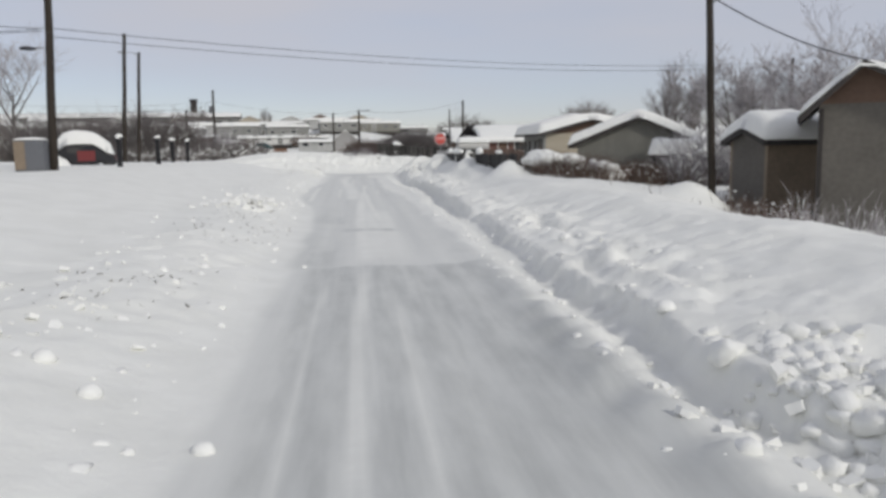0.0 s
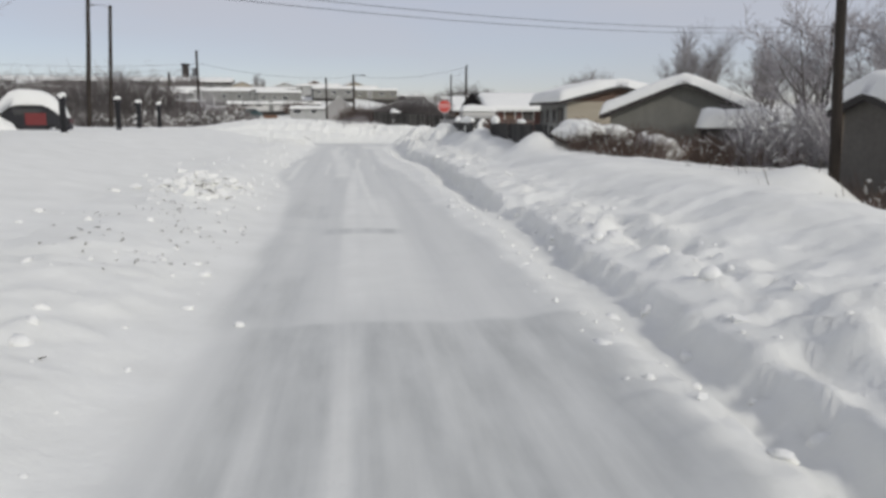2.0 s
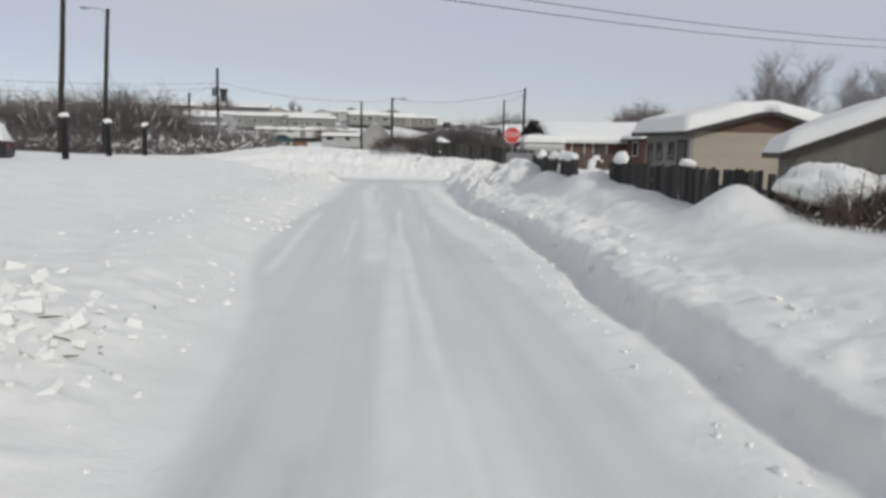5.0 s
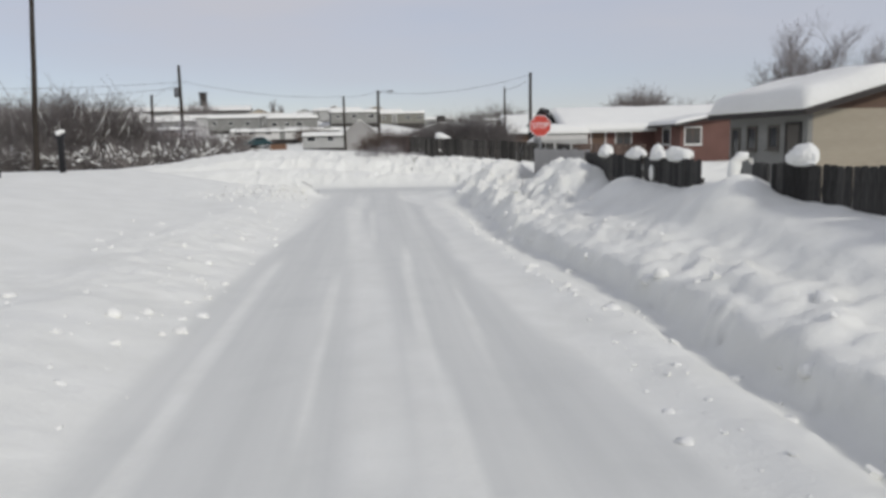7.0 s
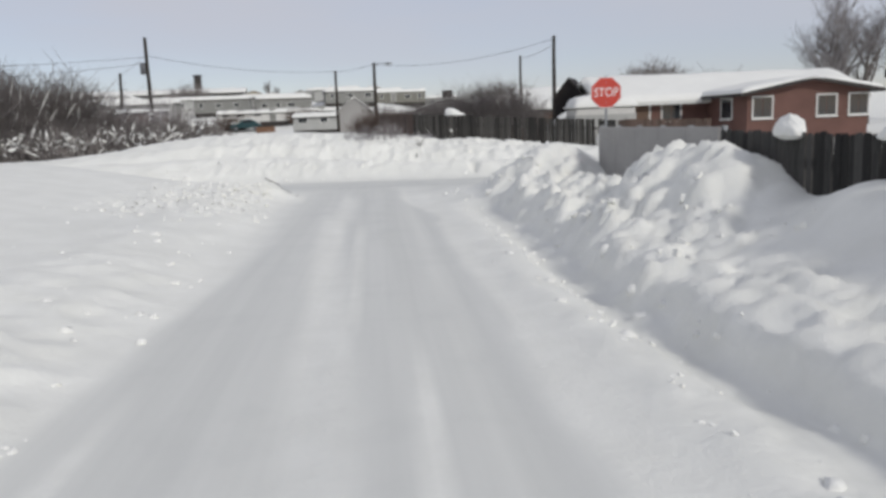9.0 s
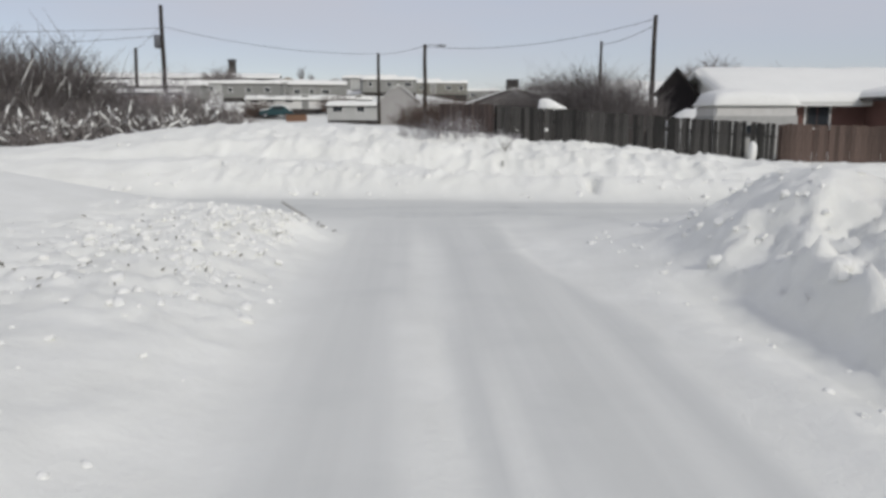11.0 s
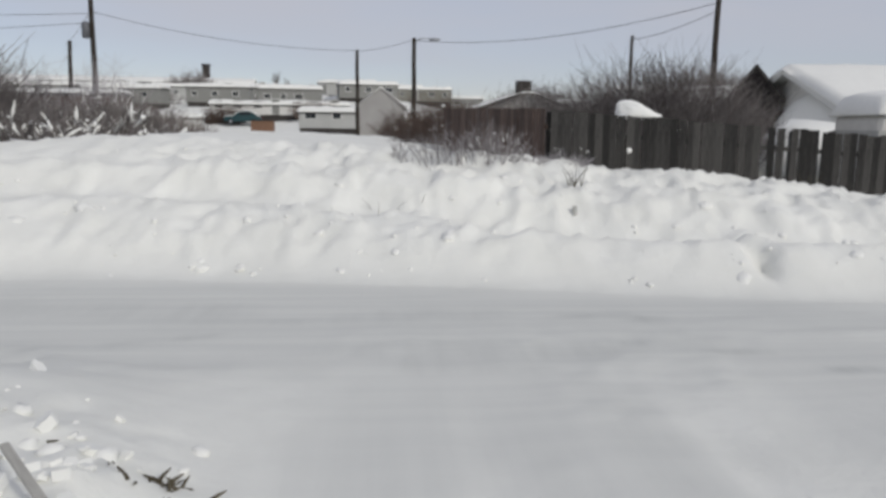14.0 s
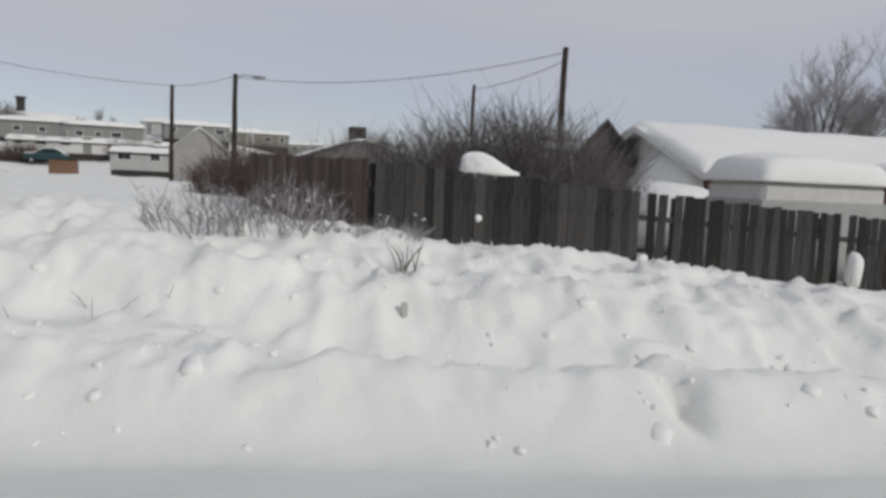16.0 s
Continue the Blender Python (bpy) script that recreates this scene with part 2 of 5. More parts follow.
def tube(verts, faces, pts, radii, sides):
    """A tapered tube along pts, added to verts and faces."""
    start = len(verts)
    pts = [Vector(p) for p in pts]
    for i, p in enumerate(pts):
        d = (pts[min(i + 1, len(pts) - 1)] - pts[max(i - 1, 0)])
        d = d.normalized() if d.length > 1e-6 else Vector((0, 0, 1))
        u = d.orthogonal().normalized()
        w = d.cross(u)
        for k in range(sides):
            a = 2 * math.pi * k / sides
            verts.append(tuple(p + (u * math.cos(a) + w * math.sin(a)) * radii[i]))
    for i in range(len(pts) - 1):
        for k in range(sides):
            a, c = start + i * sides + k, start + i * sides + (k + 1) % sides
            faces.append((a, c, c + sides, a + sides))
    faces.append(tuple(start + k for k in reversed(range(sides))))
    faces.append(tuple(start + (len(pts) - 1) * sides + k for k in range(sides)))


def tube_part(name, pts, radii, mat, parent=None, label="", sides=8):
    v, f = [], []
    tube(v, f, pts, radii, sides)
    return raw(name, v, f, mat, parent, label, smooth=True)


# ---- relief ----
def hash2(ix, iy, seed):
    h = (ix.astype(np.int64) * 374761393 + iy.astype(np.int64) * 668265263 + seed * 974634541) & 0x7FFFFFFF
    h = ((h ^ (h >> 13)) * 1274126177) & 0x7FFFFFFF
    return ((h ^ (h >> 16)) & 0xFFFFFF) / float(0xFFFFFF)


def vnoise(x, y, seed=0):
    ix, iy = np.floor(x), np.floor(y)
    fx, fy = x - ix, y - iy
    fx, fy = fx * fx * (3 - 2 * fx), fy * fy * (3 - 2 * fy)
    a, b = hash2(ix, iy, seed), hash2(ix + 1, iy, seed)
    c, d = hash2(ix, iy + 1, seed), hash2(ix + 1, iy + 1, seed)
    return (a + (b - a) * fx) * (1 - fy) + (c + (d - c) * fx) * fy


def fbm(x, y, seed=0, octaves=4, gain=0.5):
    t, amp, tot = 0.0, 1.0, 0.0
    for o in range(octaves):
        t = t + amp * (vnoise(x * 2 ** o + 17.3 * o, y * 2 ** o - 9.1 * o, seed + o) * 2 - 1)
        tot += amp
        amp *= gain
    return t / tot


def sst(a, b, v):
    t = np.clip((v - a) / (b - a), 0, 1)
    return t * t * (3 - 2 * t)


def bumpat(x, y, cx, cy, rx, ry, h):
    return h * np.exp(-((x - cx) / rx) ** 2 - ((y - cy) / ry) ** 2)


def left_edge(y):
    return -0.62 - 0.85 * sst(14, 36, y)


def lumps(x, y, seed, scale):
    """Broken clods: rounded cells of uneven height."""
    n = 1 - np.abs(fbm(x * scale, y * scale, seed, 3, 0.55))
    return n ** 3


def street_near(x):
    return 58.5 - 0.12 * np.clip(x, -40, 40)


def street_far(x):
    return 62.15 - 0.19 * np.clip(x, -3, 40)


def height(x, y):
    x, y = np.asarray(x, float), np.asarray(y, float)
    le = left_edge(y)
    # left bank and field
    d = le - x
    wob = 0.10 * fbm(y * 0.35, x * 0.1, 3, 3)
    bank = (0.42 + 0.06 * fbm(x * 0.2, y * 0.22, 5, 3)) * sst(0.0, 2.2, d + wob * sst(0, 0.6, d))
    clod = (0.045 * lumps(x, y, 11, 1.3) + 0.03 * fbm(x * 3.2, y * 3.2, 12, 3)) * sst(0.25, 0.9, d) * (1 - 0.75 * sst(1.8, 4.0, d))
    clod = clod * (0.55 + 0.9 * sst(-0.1, 0.35, fbm(x * 0.15, y * 0.13, 8, 2)))
    heap = sst(48, 51, y) * sst(58, 56, y) * sst(0.2, 1.0, d) * sst(5.5, 3.0, d) + np.exp(-((y - 22.0) / 1.6) ** 2 - ((x + 2.6) / 0.8) ** 2)
    clod = clod + heap * (0.12 * lumps(x, y, 15, 2.2) + 0.07 * np.abs(fbm(x * 4.5, y * 4.5, 16, 3, 0.6)))
    field_l = 0.86 * sst(2.0, 9.5, d) + 0.35 * sst(10, 40, d)
    dune_l = 0.06 * fbm(x * 0.22, y * 0.30, 21, 2) * sst(1.0, 3.0, d) - 0.04 * np.exp(-((d - 3.2) / 1.0) ** 2)
    zl = bank + clod + field_l + dune_l + bumpat(x, y, -2.3, 55.6, 0.7, 0.8, 0.14) * (1 + lumps(x, y, 14, 1.6))
    # right windrow, cut and berm
    r = x - 3.05 - 0.22 * sst(12, 15, y) - 0.22 * sst(24, 30, y) + 0.50 * sst(33, 41, y) + 0.14 * fbm(y * 0.5, x * 0 + 2.0, 9, 2)
    groove = -0.09 * np.exp(-((r - 0.07 + 0.05 * fbm(y * 2.5, x * 2.5, 47, 2)) / 0.17) ** 4) * (0.35 + 0.65 * sst(0.25, 0.5, vnoise(y * 0.22, x * 0, 48))) * sst(57, 52, y)
    row = (0.11 - 0.06 * sst(7, 10, y)) * np.exp(-((r + 0.50) / 0.30) ** 2) * (0.6 + 0.8 * vnoise(x * 3, y * 2.2, 4))
    tall = sst(39, 45, y) * sst(55, 51, y)
    crest = 0.24 + 0.08 * sst(18, 22, y) + 0.05 * fbm(y * 0.30, x * 0.05, 31, 3) - 0.10 * sst(38, 43, y)
    crest = crest * (1 - 0.05 * sst(8, 11, y) * sst(19.5, 17.5, y)) + 0.06 * sst(9, 6, y)
    rag = r + (0.20 - 0.07 * sst(8, 12, y)) * fbm(y * 1.3, x * 0 + 5.0, 33, 5, 0.65) + 0.07 * fbm(x * 4, y * 4, 34, 2)
    face = crest * sst(0.26, 0.44 + 0.5 * tall, rag)
    face = face * (1 - 0.70 * np.exp(-((y - 18.9 + 0.35 * (x - 4)) / 0.55) ** 2) * sst(6.2, 4.0, x))
    soft = 0.55 + 0.45 * sst(-0.25, 0.25, fbm(x * 0.2, y * 0.16, 35, 2))
    soft = np.maximum(soft, 1.5 * tall)
    clod_r = (0.12 * lumps(x, y, 41, 1.2) + 0.07 * lumps(x, y, 46, 2.6) + 0.07 * fbm(x * 3.0, y * 3.0, 42, 3)) * (0.95 + 0.30 * tall + 0.8 * sst(18, 14, y) * sst(6, 9.5, y)) * soft * sst(0.45, 1.0, rag) * (1 - 0.75 * sst(0.9 + 1.3 * tall, 2.4 + 1.3 * tall, r))
    fx = np.interp(y, (6, 8, 10, 12.5, 14.5, 17), (3.5, 3.6, 4.0, 4.25, 4.4, 4.6))
    furrow = -0.12 * np.exp(-((x - fx + 0.15 * fbm(y * 1.5, x * 0, 37, 3)) / 0.17) ** 2) * sst(6.5, 9, y) * sst(17, 14.5, y) * sst(0.25, 0.5, vnoise(y * 0.5, x * 0, 38))
    clod_r = clod_r + (0.16 * lumps(x, y, 49, 1.9) + 0.20 * np.abs(fbm(x * 1.8, y * 2.8, 50, 4, 0.6))) * sst(0.35, 0.6, rag) * sst(1.9 + 0.9 * tall, 1.1 + 0.9 * tall, r) * sst(21, 25, y) * sst(55, 51, y) * (0.45 + 0.75 * tall)
    dune_r = furrow + 0.14 * fbm(x * 0.30, y * 0.35, 43, 3) * sst(1.0, 2.6, r)
    field_r = (0.50 - 0.12 * tall) * sst(0.9 - 0.4 * tall, 3.4, r) - 0.40 * sst(4.5, 9.0, r) - 0.36 * sst(9.6, 11.4, x) * sst(25, 22, y) * (1 - 0.7 * sst(21, 15, y)) - 0.52 * sst(6.8, 9.4, x) * sst(21, 15, y)
    crumb = (1 - 0.65 * sst(8, 11, y)) * (0.07 * lumps(x, y, 44, 2.6) + 0.05 * fbm(x * 4.5, y * 4.5, 45, 3, 0.6)) * sst(-0.75, -0.35, r) * sst(0.75, 0.3, r)
    end = sst(54.5, 49.5, y)
    zr = (row + groove + crumb + face) * end + clod_r * (0.35 + 0.65 * end) + dune_r + field_r + 0.16 * (1 - end) * sst(1.9, 3.6, x)
    zr = zr + bumpat(x, y, 9.7, 18.6, 0.8, 1.0, 0.55) - bumpat(x, y, 5.85, 49.0, 0.5, 2.2, 0.18)
    heap_x, heap_y = x + 0.18 * fbm(x * 1.3, y * 1.3, 39, 3), y + 0.25 * fbm(x * 1.1, y * 1.1, 40, 3)
    zr = zr + 0.80 * np.exp(-((heap_x - 5.6) / 0.95) ** 2 - ((heap_y - 44.7) / 1.75) ** 4) + 0.92 * np.exp(-((heap_x - 4.95) / 1.35) ** 2 - ((heap_y - 53.0) / 1.6) ** 4)
    zr = zr + bumpat(x, y, 6.3, 36.5, 1.3, 3.6, 0.26) + bumpat(x, y, 6.1, 41.0, 1.0, 1.6, 0.10)
    zr = zr + bumpat(x, y, 5.5, 38.9, 0.8, 2.2, 0.20) + bumpat(x, y, 5.6, 36.2, 0.7, 0.5, 0.16)
    zr = zr + bumpat(x, y, 6.7, 29.2, 0.8, 0.9, 0.50) + bumpat(x, y, 6.0, 36.2, 0.5, 0.45, 0.26) + bumpat(x, y, 5.6, 41.0, 0.6, 0.8, 0.22) + bumpat(x, y, 5.6, 37.0, 0.5, 0.6, 0.22)
    zr = zr + 0.12 * sst(5.0, 5.8, x) * sst(7.4, 6.4, x) * sst(31, 33, y) * sst(44, 42, y)
    z = zl * (x < le) + zr * (x > 1.8)
    # driven lane: shallow ruts
    lane = ((x > le) & (x < 2.9)).astype(float)
    cx = 0.72
    rut = -0.022 * (np.exp(-((x - cx + 0.80) / 0.20) ** 2) + np.exp(-((x - cx - 0.80) / 0.22) ** 2)) + 0.012 * np.exp(-((x - cx) / 0.20) ** 2)
    z = z + lane * (rut + 0.012 * fbm(x * 2.0, y * 0.5, 51, 3))
    # cross street
    sn, sf = street_near(x), street_far(x)
    mouth = sst(-3.2, -1.2, x) * sst(5.2, 2.6, x)
    near_fall = sst(sn - 1.6, sn + 0.1, y)
    lip = 0.10 * np.exp(-((y - sn + 0.15) / 0.55) ** 2) * lumps(x, y, 61, 1.2) * (0.08 + 0.92 * (1 - mouth))
    z = z * (1 - near_fall) + lip
    street = 0.014 * fbm(x * 0.4, y * 2.4, 63, 3) * sst(sn, sn + 0.5, y) + (0.03 * lumps(x, y, 64, 1.1) + 0.012 * fbm(x * 3.5, y * 3.5, 65, 2)) * sst(52, 55, y) * sst(61.5, 59.5, y) * sst(-3, 0, x) * sst(0.40, 0.60, vnoise(x * 0.7, y * 0.6, 66))
    # far bank, rising to the fences
    f = y - sf
    f = f - 0.15 * fbm(x * 0.5, y * 0.2, 70, 2)
    crest2 = 0.50 + 0.10 * fbm(x * 0.5, y * 0.08, 71, 3) + 0.35 * sst(1, -5, x)
    zb = crest2 * sst(-0.15, 1.1 + 0.9 * sst(1, -5, x), f)
    slope = np.clip(1.52 - 0.088 * np.clip(x, -1, 14), 0.55, 1.9) + 0.25 * sst(-1, -7, x) - 1.05 * sst(-4.5, -15, x)
    dip = -0.31 * np.exp(-((f - 1.75) / 0.45) ** 2) * sst(-1.0, 2.0, x)
    zf = zb + dip + (slope - crest2) * (0.55 * sst(2.2, 3.1, f) + 0.45 * sst(3.0, 5.0, f))
    ruff = 0.42 + 0.58 * sst(2.0, 3.0, f) + 0.40 * sst(3.0, 1.0, x) * sst(2.6, 1.6, f)
    ruff = ruff * (1 - 0.35 * sst(-1.0, -5.0, x))
    zf = zf + (0.20 * lumps(x, y, 73, 1.25) + 0.10 * lumps(x, y, 76, 2.7) + 0.09 * fbm(x * 2.4, y * 2.4, 74, 4, 0.6)) * ruff * sst(0.2, 0.9, f) * (1 - 0.75 * sst(4.0, 6.5, f))
    zf = zf + 0.10 * fbm(x * 0.25, y * 0.3, 75, 3) * sst(2.0, 5.0, f)
    zf = zf - 0.30 * np.exp(-((x - 4.27) / 0.12) ** 2 - ((f - 0.75) / 0.28) ** 2) + bumpat(x, f, 4.36, 1.4, 0.24, 0.24, 0.26)
    far_on = (f > 0).astype(float)
    z = z * (1 - far_on) + street + far_on * zf
    # distance: a long rise
    rise = 2.9 * sst(130, 168, y) * sst(30, 0, x) + 0.046 * np.clip(y - 150, 0, 480) * (0.6 + 0.4 * sst(60, -30, x)) + 2.0 * fbm(x * 0.012, y * 0.012, 81, 3) * sst(160, 280, y) - 0.55 * sst(80, 125, y) * sst(150, 130, y) + bumpat(x, y, 80, 215, 50, 35, 6.5)
    z = z + rise - 0.004 * np.clip(y - 700, 0, 4000)
    wide = np.hypot(x, y - 40)
    return z + 1.6 * fbm(x * 0.02, y * 0.02, 83, 2) * sst(60, 160, wide) * sst(115, 60, y)


def ground_z(x, y):
    return float(height(np.array([x]), np.array([y]))[0])


def axis_steps(a, b, step, lo, hi, grow=1.16):
    mid = list(np.arange(a, b + step * 0.5, step))
    up, s, v = [], step, b
    while v < hi:
        s *= grow; v += s; up.append(v)
    dn, s, v = [], step, a
    while v > lo:
        s *= grow; v -= s; dn.append(v)
    return np.array(dn[::-1] + mid + up)


# loose snow left between the wheel tracks: stations along the road, their place across, half width, cover
STREAKS = (((2, 6, 10.5), (0.42, 0.51, 0.63), 0.10, 0.85), ((2, 4.3, 9.5), (-0.03, -0.02, 0.02), 0.06, 0.7), ((2, 5, 7.5), (0.92, 0.98, 1.0), 0.06, 0.7),
           ((11.5, 20, 33), (0.62, 0.57, 0.72), 0.16, 0.95), ((19, 23, 27, 32, 40), (1.12, 1.0, 0.92, 0.84, 0.9), 0.09, 1.0),
           ((29, 33, 37, 39, 42.5, 46, 51), (0.32, 0.30, 0.20, 0.10, -0.05, -0.24, -0.34), 0.28, 1.0), ((41, 45, 49), (0.28, 0.26, 0.26), 0.09, 0.9),
           ((28, 34, 39), (-1.32, -1.36, -1.45), 0.11, 1.0), ((30, 34, 37), (-0.22, -0.27, -0.3), 0.06, 0.8), ((32, 36), (1.42, 1.5), 0.06, 0.7),
           ((12.0, 17, 22.5), (1.0, 1.0, 0.95), 0.50, 0.6), ((50, 53, 56), (-0.2, -0.12, -0.1), 0.3, 0.7))


def build_ground():
    xs = axis_steps(-5.5, 7.5, 0.075, -1500, 1500, 1.09)
    ys = axis_steps(1.0, 67.0, 0.085, -400, 2600, 1.09)
    X, Y = np.meshgrid(xs, ys)
    Z = height(X, Y)
    nx, ny = len(xs), len(ys)
    verts = np.stack([X.ravel(), Y.ravel(), Z.ravel()], 1)
    i = np.arange(ny - 1)[:, None] * nx + np.arange(nx - 1)[None, :]
    quads = np.stack([i, i + 1, i + nx + 1, i + nx], -1).reshape(-1, 4)
    me = bpy.data.meshes.new("ground")
    me.vertices.add(len(verts)); me.vertices.foreach_set("co", verts.ravel().astype(np.float32))
    me.loops.add(quads.size); me.loops.foreach_set("vertex_index", quads.ravel().astype(np.int32))
    me.polygons.add(len(quads)); me.polygons.foreach_set("loop_start", np.arange(0, quads.size, 4, dtype=np.int32))
    me.update(calc_edges=True)
    x, y = X.ravel(), Y.ravel()
    le = left_edge(y) - 0.42 * sst(25, 29, y) * sst(45, 38, y)
    wide_e = 0.55 * sst(44, 52, y)
    edge_r = 2.66 - 0.28 * sst(11, 24, y) - 0.55 * sst(28, 38, y) - 0.5 * sst(50, 55, y)
    lane = sst(-0.10 - wide_e, 0.14 + wide_e, x - le + 0.12 * fbm(x, y * 0.4, 91, 2)) * sst(0.13, -0.10, x - edge_r + 0.16 * fbm(x, y * 0.6, 92, 3))
    strip = 0 * x
    for ys_, xs_, sw, k in STREAKS:
        cx = np.interp(y, ys_, xs_) + 0.05 * fbm(x * 0 + sw * 40, y * 0.3, 96, 2)
        on = sst(ys_[0] - 0.8, ys_[0] + 0.8, y) * sst(ys_[-1] + 1.2, ys_[-1] - 1.2, y)
        on = on * np.clip(0.92 + 0.25 * fbm(x * 3, y * 0.5, 97, 3), 0, 1)
        strip = np.maximum(strip, k * on * np.exp(-np.abs((x - cx) / sw) ** 4))
    lane = lane * (1 - strip) * sst(62, 57, y)
    cross = sst(street_near(x) - 3.4, street_near(x) + 1.2, y + 0.8 * fbm(x * 0.7, y * 0.5, 98, 3)) * sst(street_far(x) + 0.9, street_far(x) - 0.7, y + 0.3 * fbm(x * 0.8, y, 99, 2))
    # packed-snow grey along the cut, which also puts its shade into the colour
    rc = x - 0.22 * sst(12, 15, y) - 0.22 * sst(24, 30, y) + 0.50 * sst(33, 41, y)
    shaded_cut = 0.5 * sst(2.90, 3.08, rc) * sst(3.45, 3.3, rc) * sst(53, 50, y)
    packed = np.maximum(np.maximum(lane, cross), shaded_cut)
    ice = sst(11.15, 11.0, y + 0.05 * fbm(x * 2, y * 0, 94, 2)) * sst(-0.5, -0.15, x) * sst(2.9, 2.4, x) * 0.90 * (1 - 0.9 * strip)
    ice = np.maximum(ice, 0.9 * sst(0.78, 0.9, x) * sst(1.55, 1.4, x) * sst(5.9, 6.4, y) * sst(11.2, 10.9, y) * sst(-0.4, 0.3, fbm(x * 1.2, y * 0.5, 90, 3)))
    ice = np.maximum(ice, 0.7 * sst(0.05, 0.25, x) * sst(1.55, 1.35, x) * sst(16.5, 16.75, y) * sst(17.35, 17.1, y))
    ice = np.maximum(ice, 0.62 * sst(-0.85, -0.5, x) * sst(0.3, 0.0, x) * sst(10.5, 11.5, y) * sst(24, 18, y) * sst(-0.35, 0.25, fbm(x * 1.5, y * 0.5, 89, 3)))
    ice = np.maximum(ice, cross * sst(0.12, 0.40, fbm(x * 0.35, y * 1.6, 95, 3)) * 0.32)
    ice = np.maximum(ice, bumpat(x, y, 2.15, 60.3, 0.22, 0.14, 1.0) + bumpat(x, y, 1.6, 60.5, 0.35, 0.13, 1.0))
    line = y - 58.85 - 0.29 * (x + 5.9) + 0.10 * fbm(x * 1.2, y * 0, 88, 3)
    ice = np.maximum(ice, np.exp(-(line / 0.10) ** 2) * sst(-6.6, -6.0, x) * sst(-2.2, -2.6, x) * (0.6 + 0.5 * fbm(x * 2, y * 0, 87, 2)))
    ice = np.maximum(ice, bumpat(x, y, 1.65, 59.4, 0.30, 0.12, 1.0) + bumpat(x, y, 3.4, 58.5, 0.35, 0.12, 1.0) + bumpat(x, y, 2.5, 59.1, 0.5, 0.10, 0.9))
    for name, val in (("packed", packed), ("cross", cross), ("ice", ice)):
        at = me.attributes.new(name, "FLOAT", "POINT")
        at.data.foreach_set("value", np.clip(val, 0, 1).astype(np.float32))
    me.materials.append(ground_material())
    me.shade_smooth()
    return tagged(new("ground", me), "deep ploughed snow with a packed grey lane and cut banks", "ground", kind="structure")


build_ground()


# ---- poles, wires ----
def utility_pole(x, y, top, label, lean=(0, 0), r=0.14, lamp=0, crossarm=0, box_at=0, sink=0.6, base=None, lamp_side=1, lamp_len=1.3, head=None):
    z0 = (ground_z(x, y) if base is None else base)
    h = top - z0
    ob = thing("utility_pole", label, "utility pole", pose(x, y, z0, lean[1], lean[0], 0), "utility poles along the street")
    v, f = [], []
    tube(v, f, [(0.01 * math.sin(k * 1.7), 0.012 * math.cos(k), -sink + (h + sink) * k / 8) for k in range(9)], [r * (1.12 - 0.34 * k / 8) for k in range(9)], 10)
    raw("shaft", v, f, POLEWOOD, ob, smooth=True)
    if lamp:
        zz = lamp - z0
        arm = tube_part("lamp_arm", [(0, 0, zz - 0.15), (lamp_side * lamp_len * 0.4, 0, zz + 0.12), (lamp_side * lamp_len, 0, zz + 0.10)], [0.03] * 3, STEEL, ob, "curved steel bracket")
        bm = bmesh.new()
        bmesh.ops.create_uvsphere(bm, u_segments=12, v_segments=8, radius=1, matrix=Matrix.Translation((lamp_side * (lamp_len + 0.25), 0, zz + 0.07)) @ Matrix.Diagonal((0.34, 0.13, 0.085, 1)))
        part("lamp_head", bm, head or STEEL, ob, "cobra-head street lamp", smooth=True)
    if crossarm:
        zz = crossarm - z0
        box_part("crossarm", (-0.9, 0.9, -0.16, -0.05, zz, zz + 0.12), POLEWOOD, ob, bevel=0.01)
        for k in (-0.8, -0.35, 0.35, 0.8):
            tube_part("insulator", [(k, -0.1, zz + 0.12), (k, -0.1, zz + 0.20), (k, -0.1, zz + 0.26)], [0.02, 0.05, 0.03], PALESIDE, ob)
    if box_at:
        zz = box_at - z0
        tube_part("transformer", [(-0.34, 0, zz - 0.45), (-0.34, 0, zz - 0.40), (-0.34, 0, zz + 0.35), (-0.34, 0, zz + 0.45)], [0.16, 0.22, 0.22, 0.14], CABINET, ob, "grey transformer can", 12)
        box_part("bracket", (-0.16, -0.05, -0.06, 0.06, zz - 0.2, zz + 0.2), STEEL, ob)
    return ob


def wire(a, b, sag, r=0.014, label="black overhead cable strung between poles"):
    a, b = Vector(a), Vector(b)
    n = 14
    pts = []
    for k in range(n + 1):
        t = k / n
        p = a.lerp(b, t)
        p.z -= sag * 4 * t * (1 - t)
        pts.append(p)
    v, f = [], []
    tube(v, f, pts, [r] * (n + 1), 5)
    return tagged(raw("overhead_wire", v, f, CABLE, smooth=True), label, "cable", "overhead wires")


P_L1, P_L2, P_L3 = (-12.0, 32.0), (-16.6, 58.0), (-19.4, 72.1)
utility_pole(*P_L1, 10.5, "tall dark wooden utility pole with a street lamp", (2.5, 0), r=0.17, lamp=6.12, lamp_side=-1, lamp_len=0.6, head=DARKMETAL)
utility_pole(*P_L2, 10.6, "dark wooden utility pole rising from the snow field", (3.5, 0), r=0.15)
utility_pole(*P_L3, 11.0, "dark wooden pole with a street lamp on a curved arm", (3.5, 0), r=0.16, lamp=10.85, lamp_side=-1)
utility_pole(10.25, 18.64, 9.5, "brown wooden utility pole with a lamp bracket beside the shed", (-2.5, 0), r=0.10, lamp=5.8)
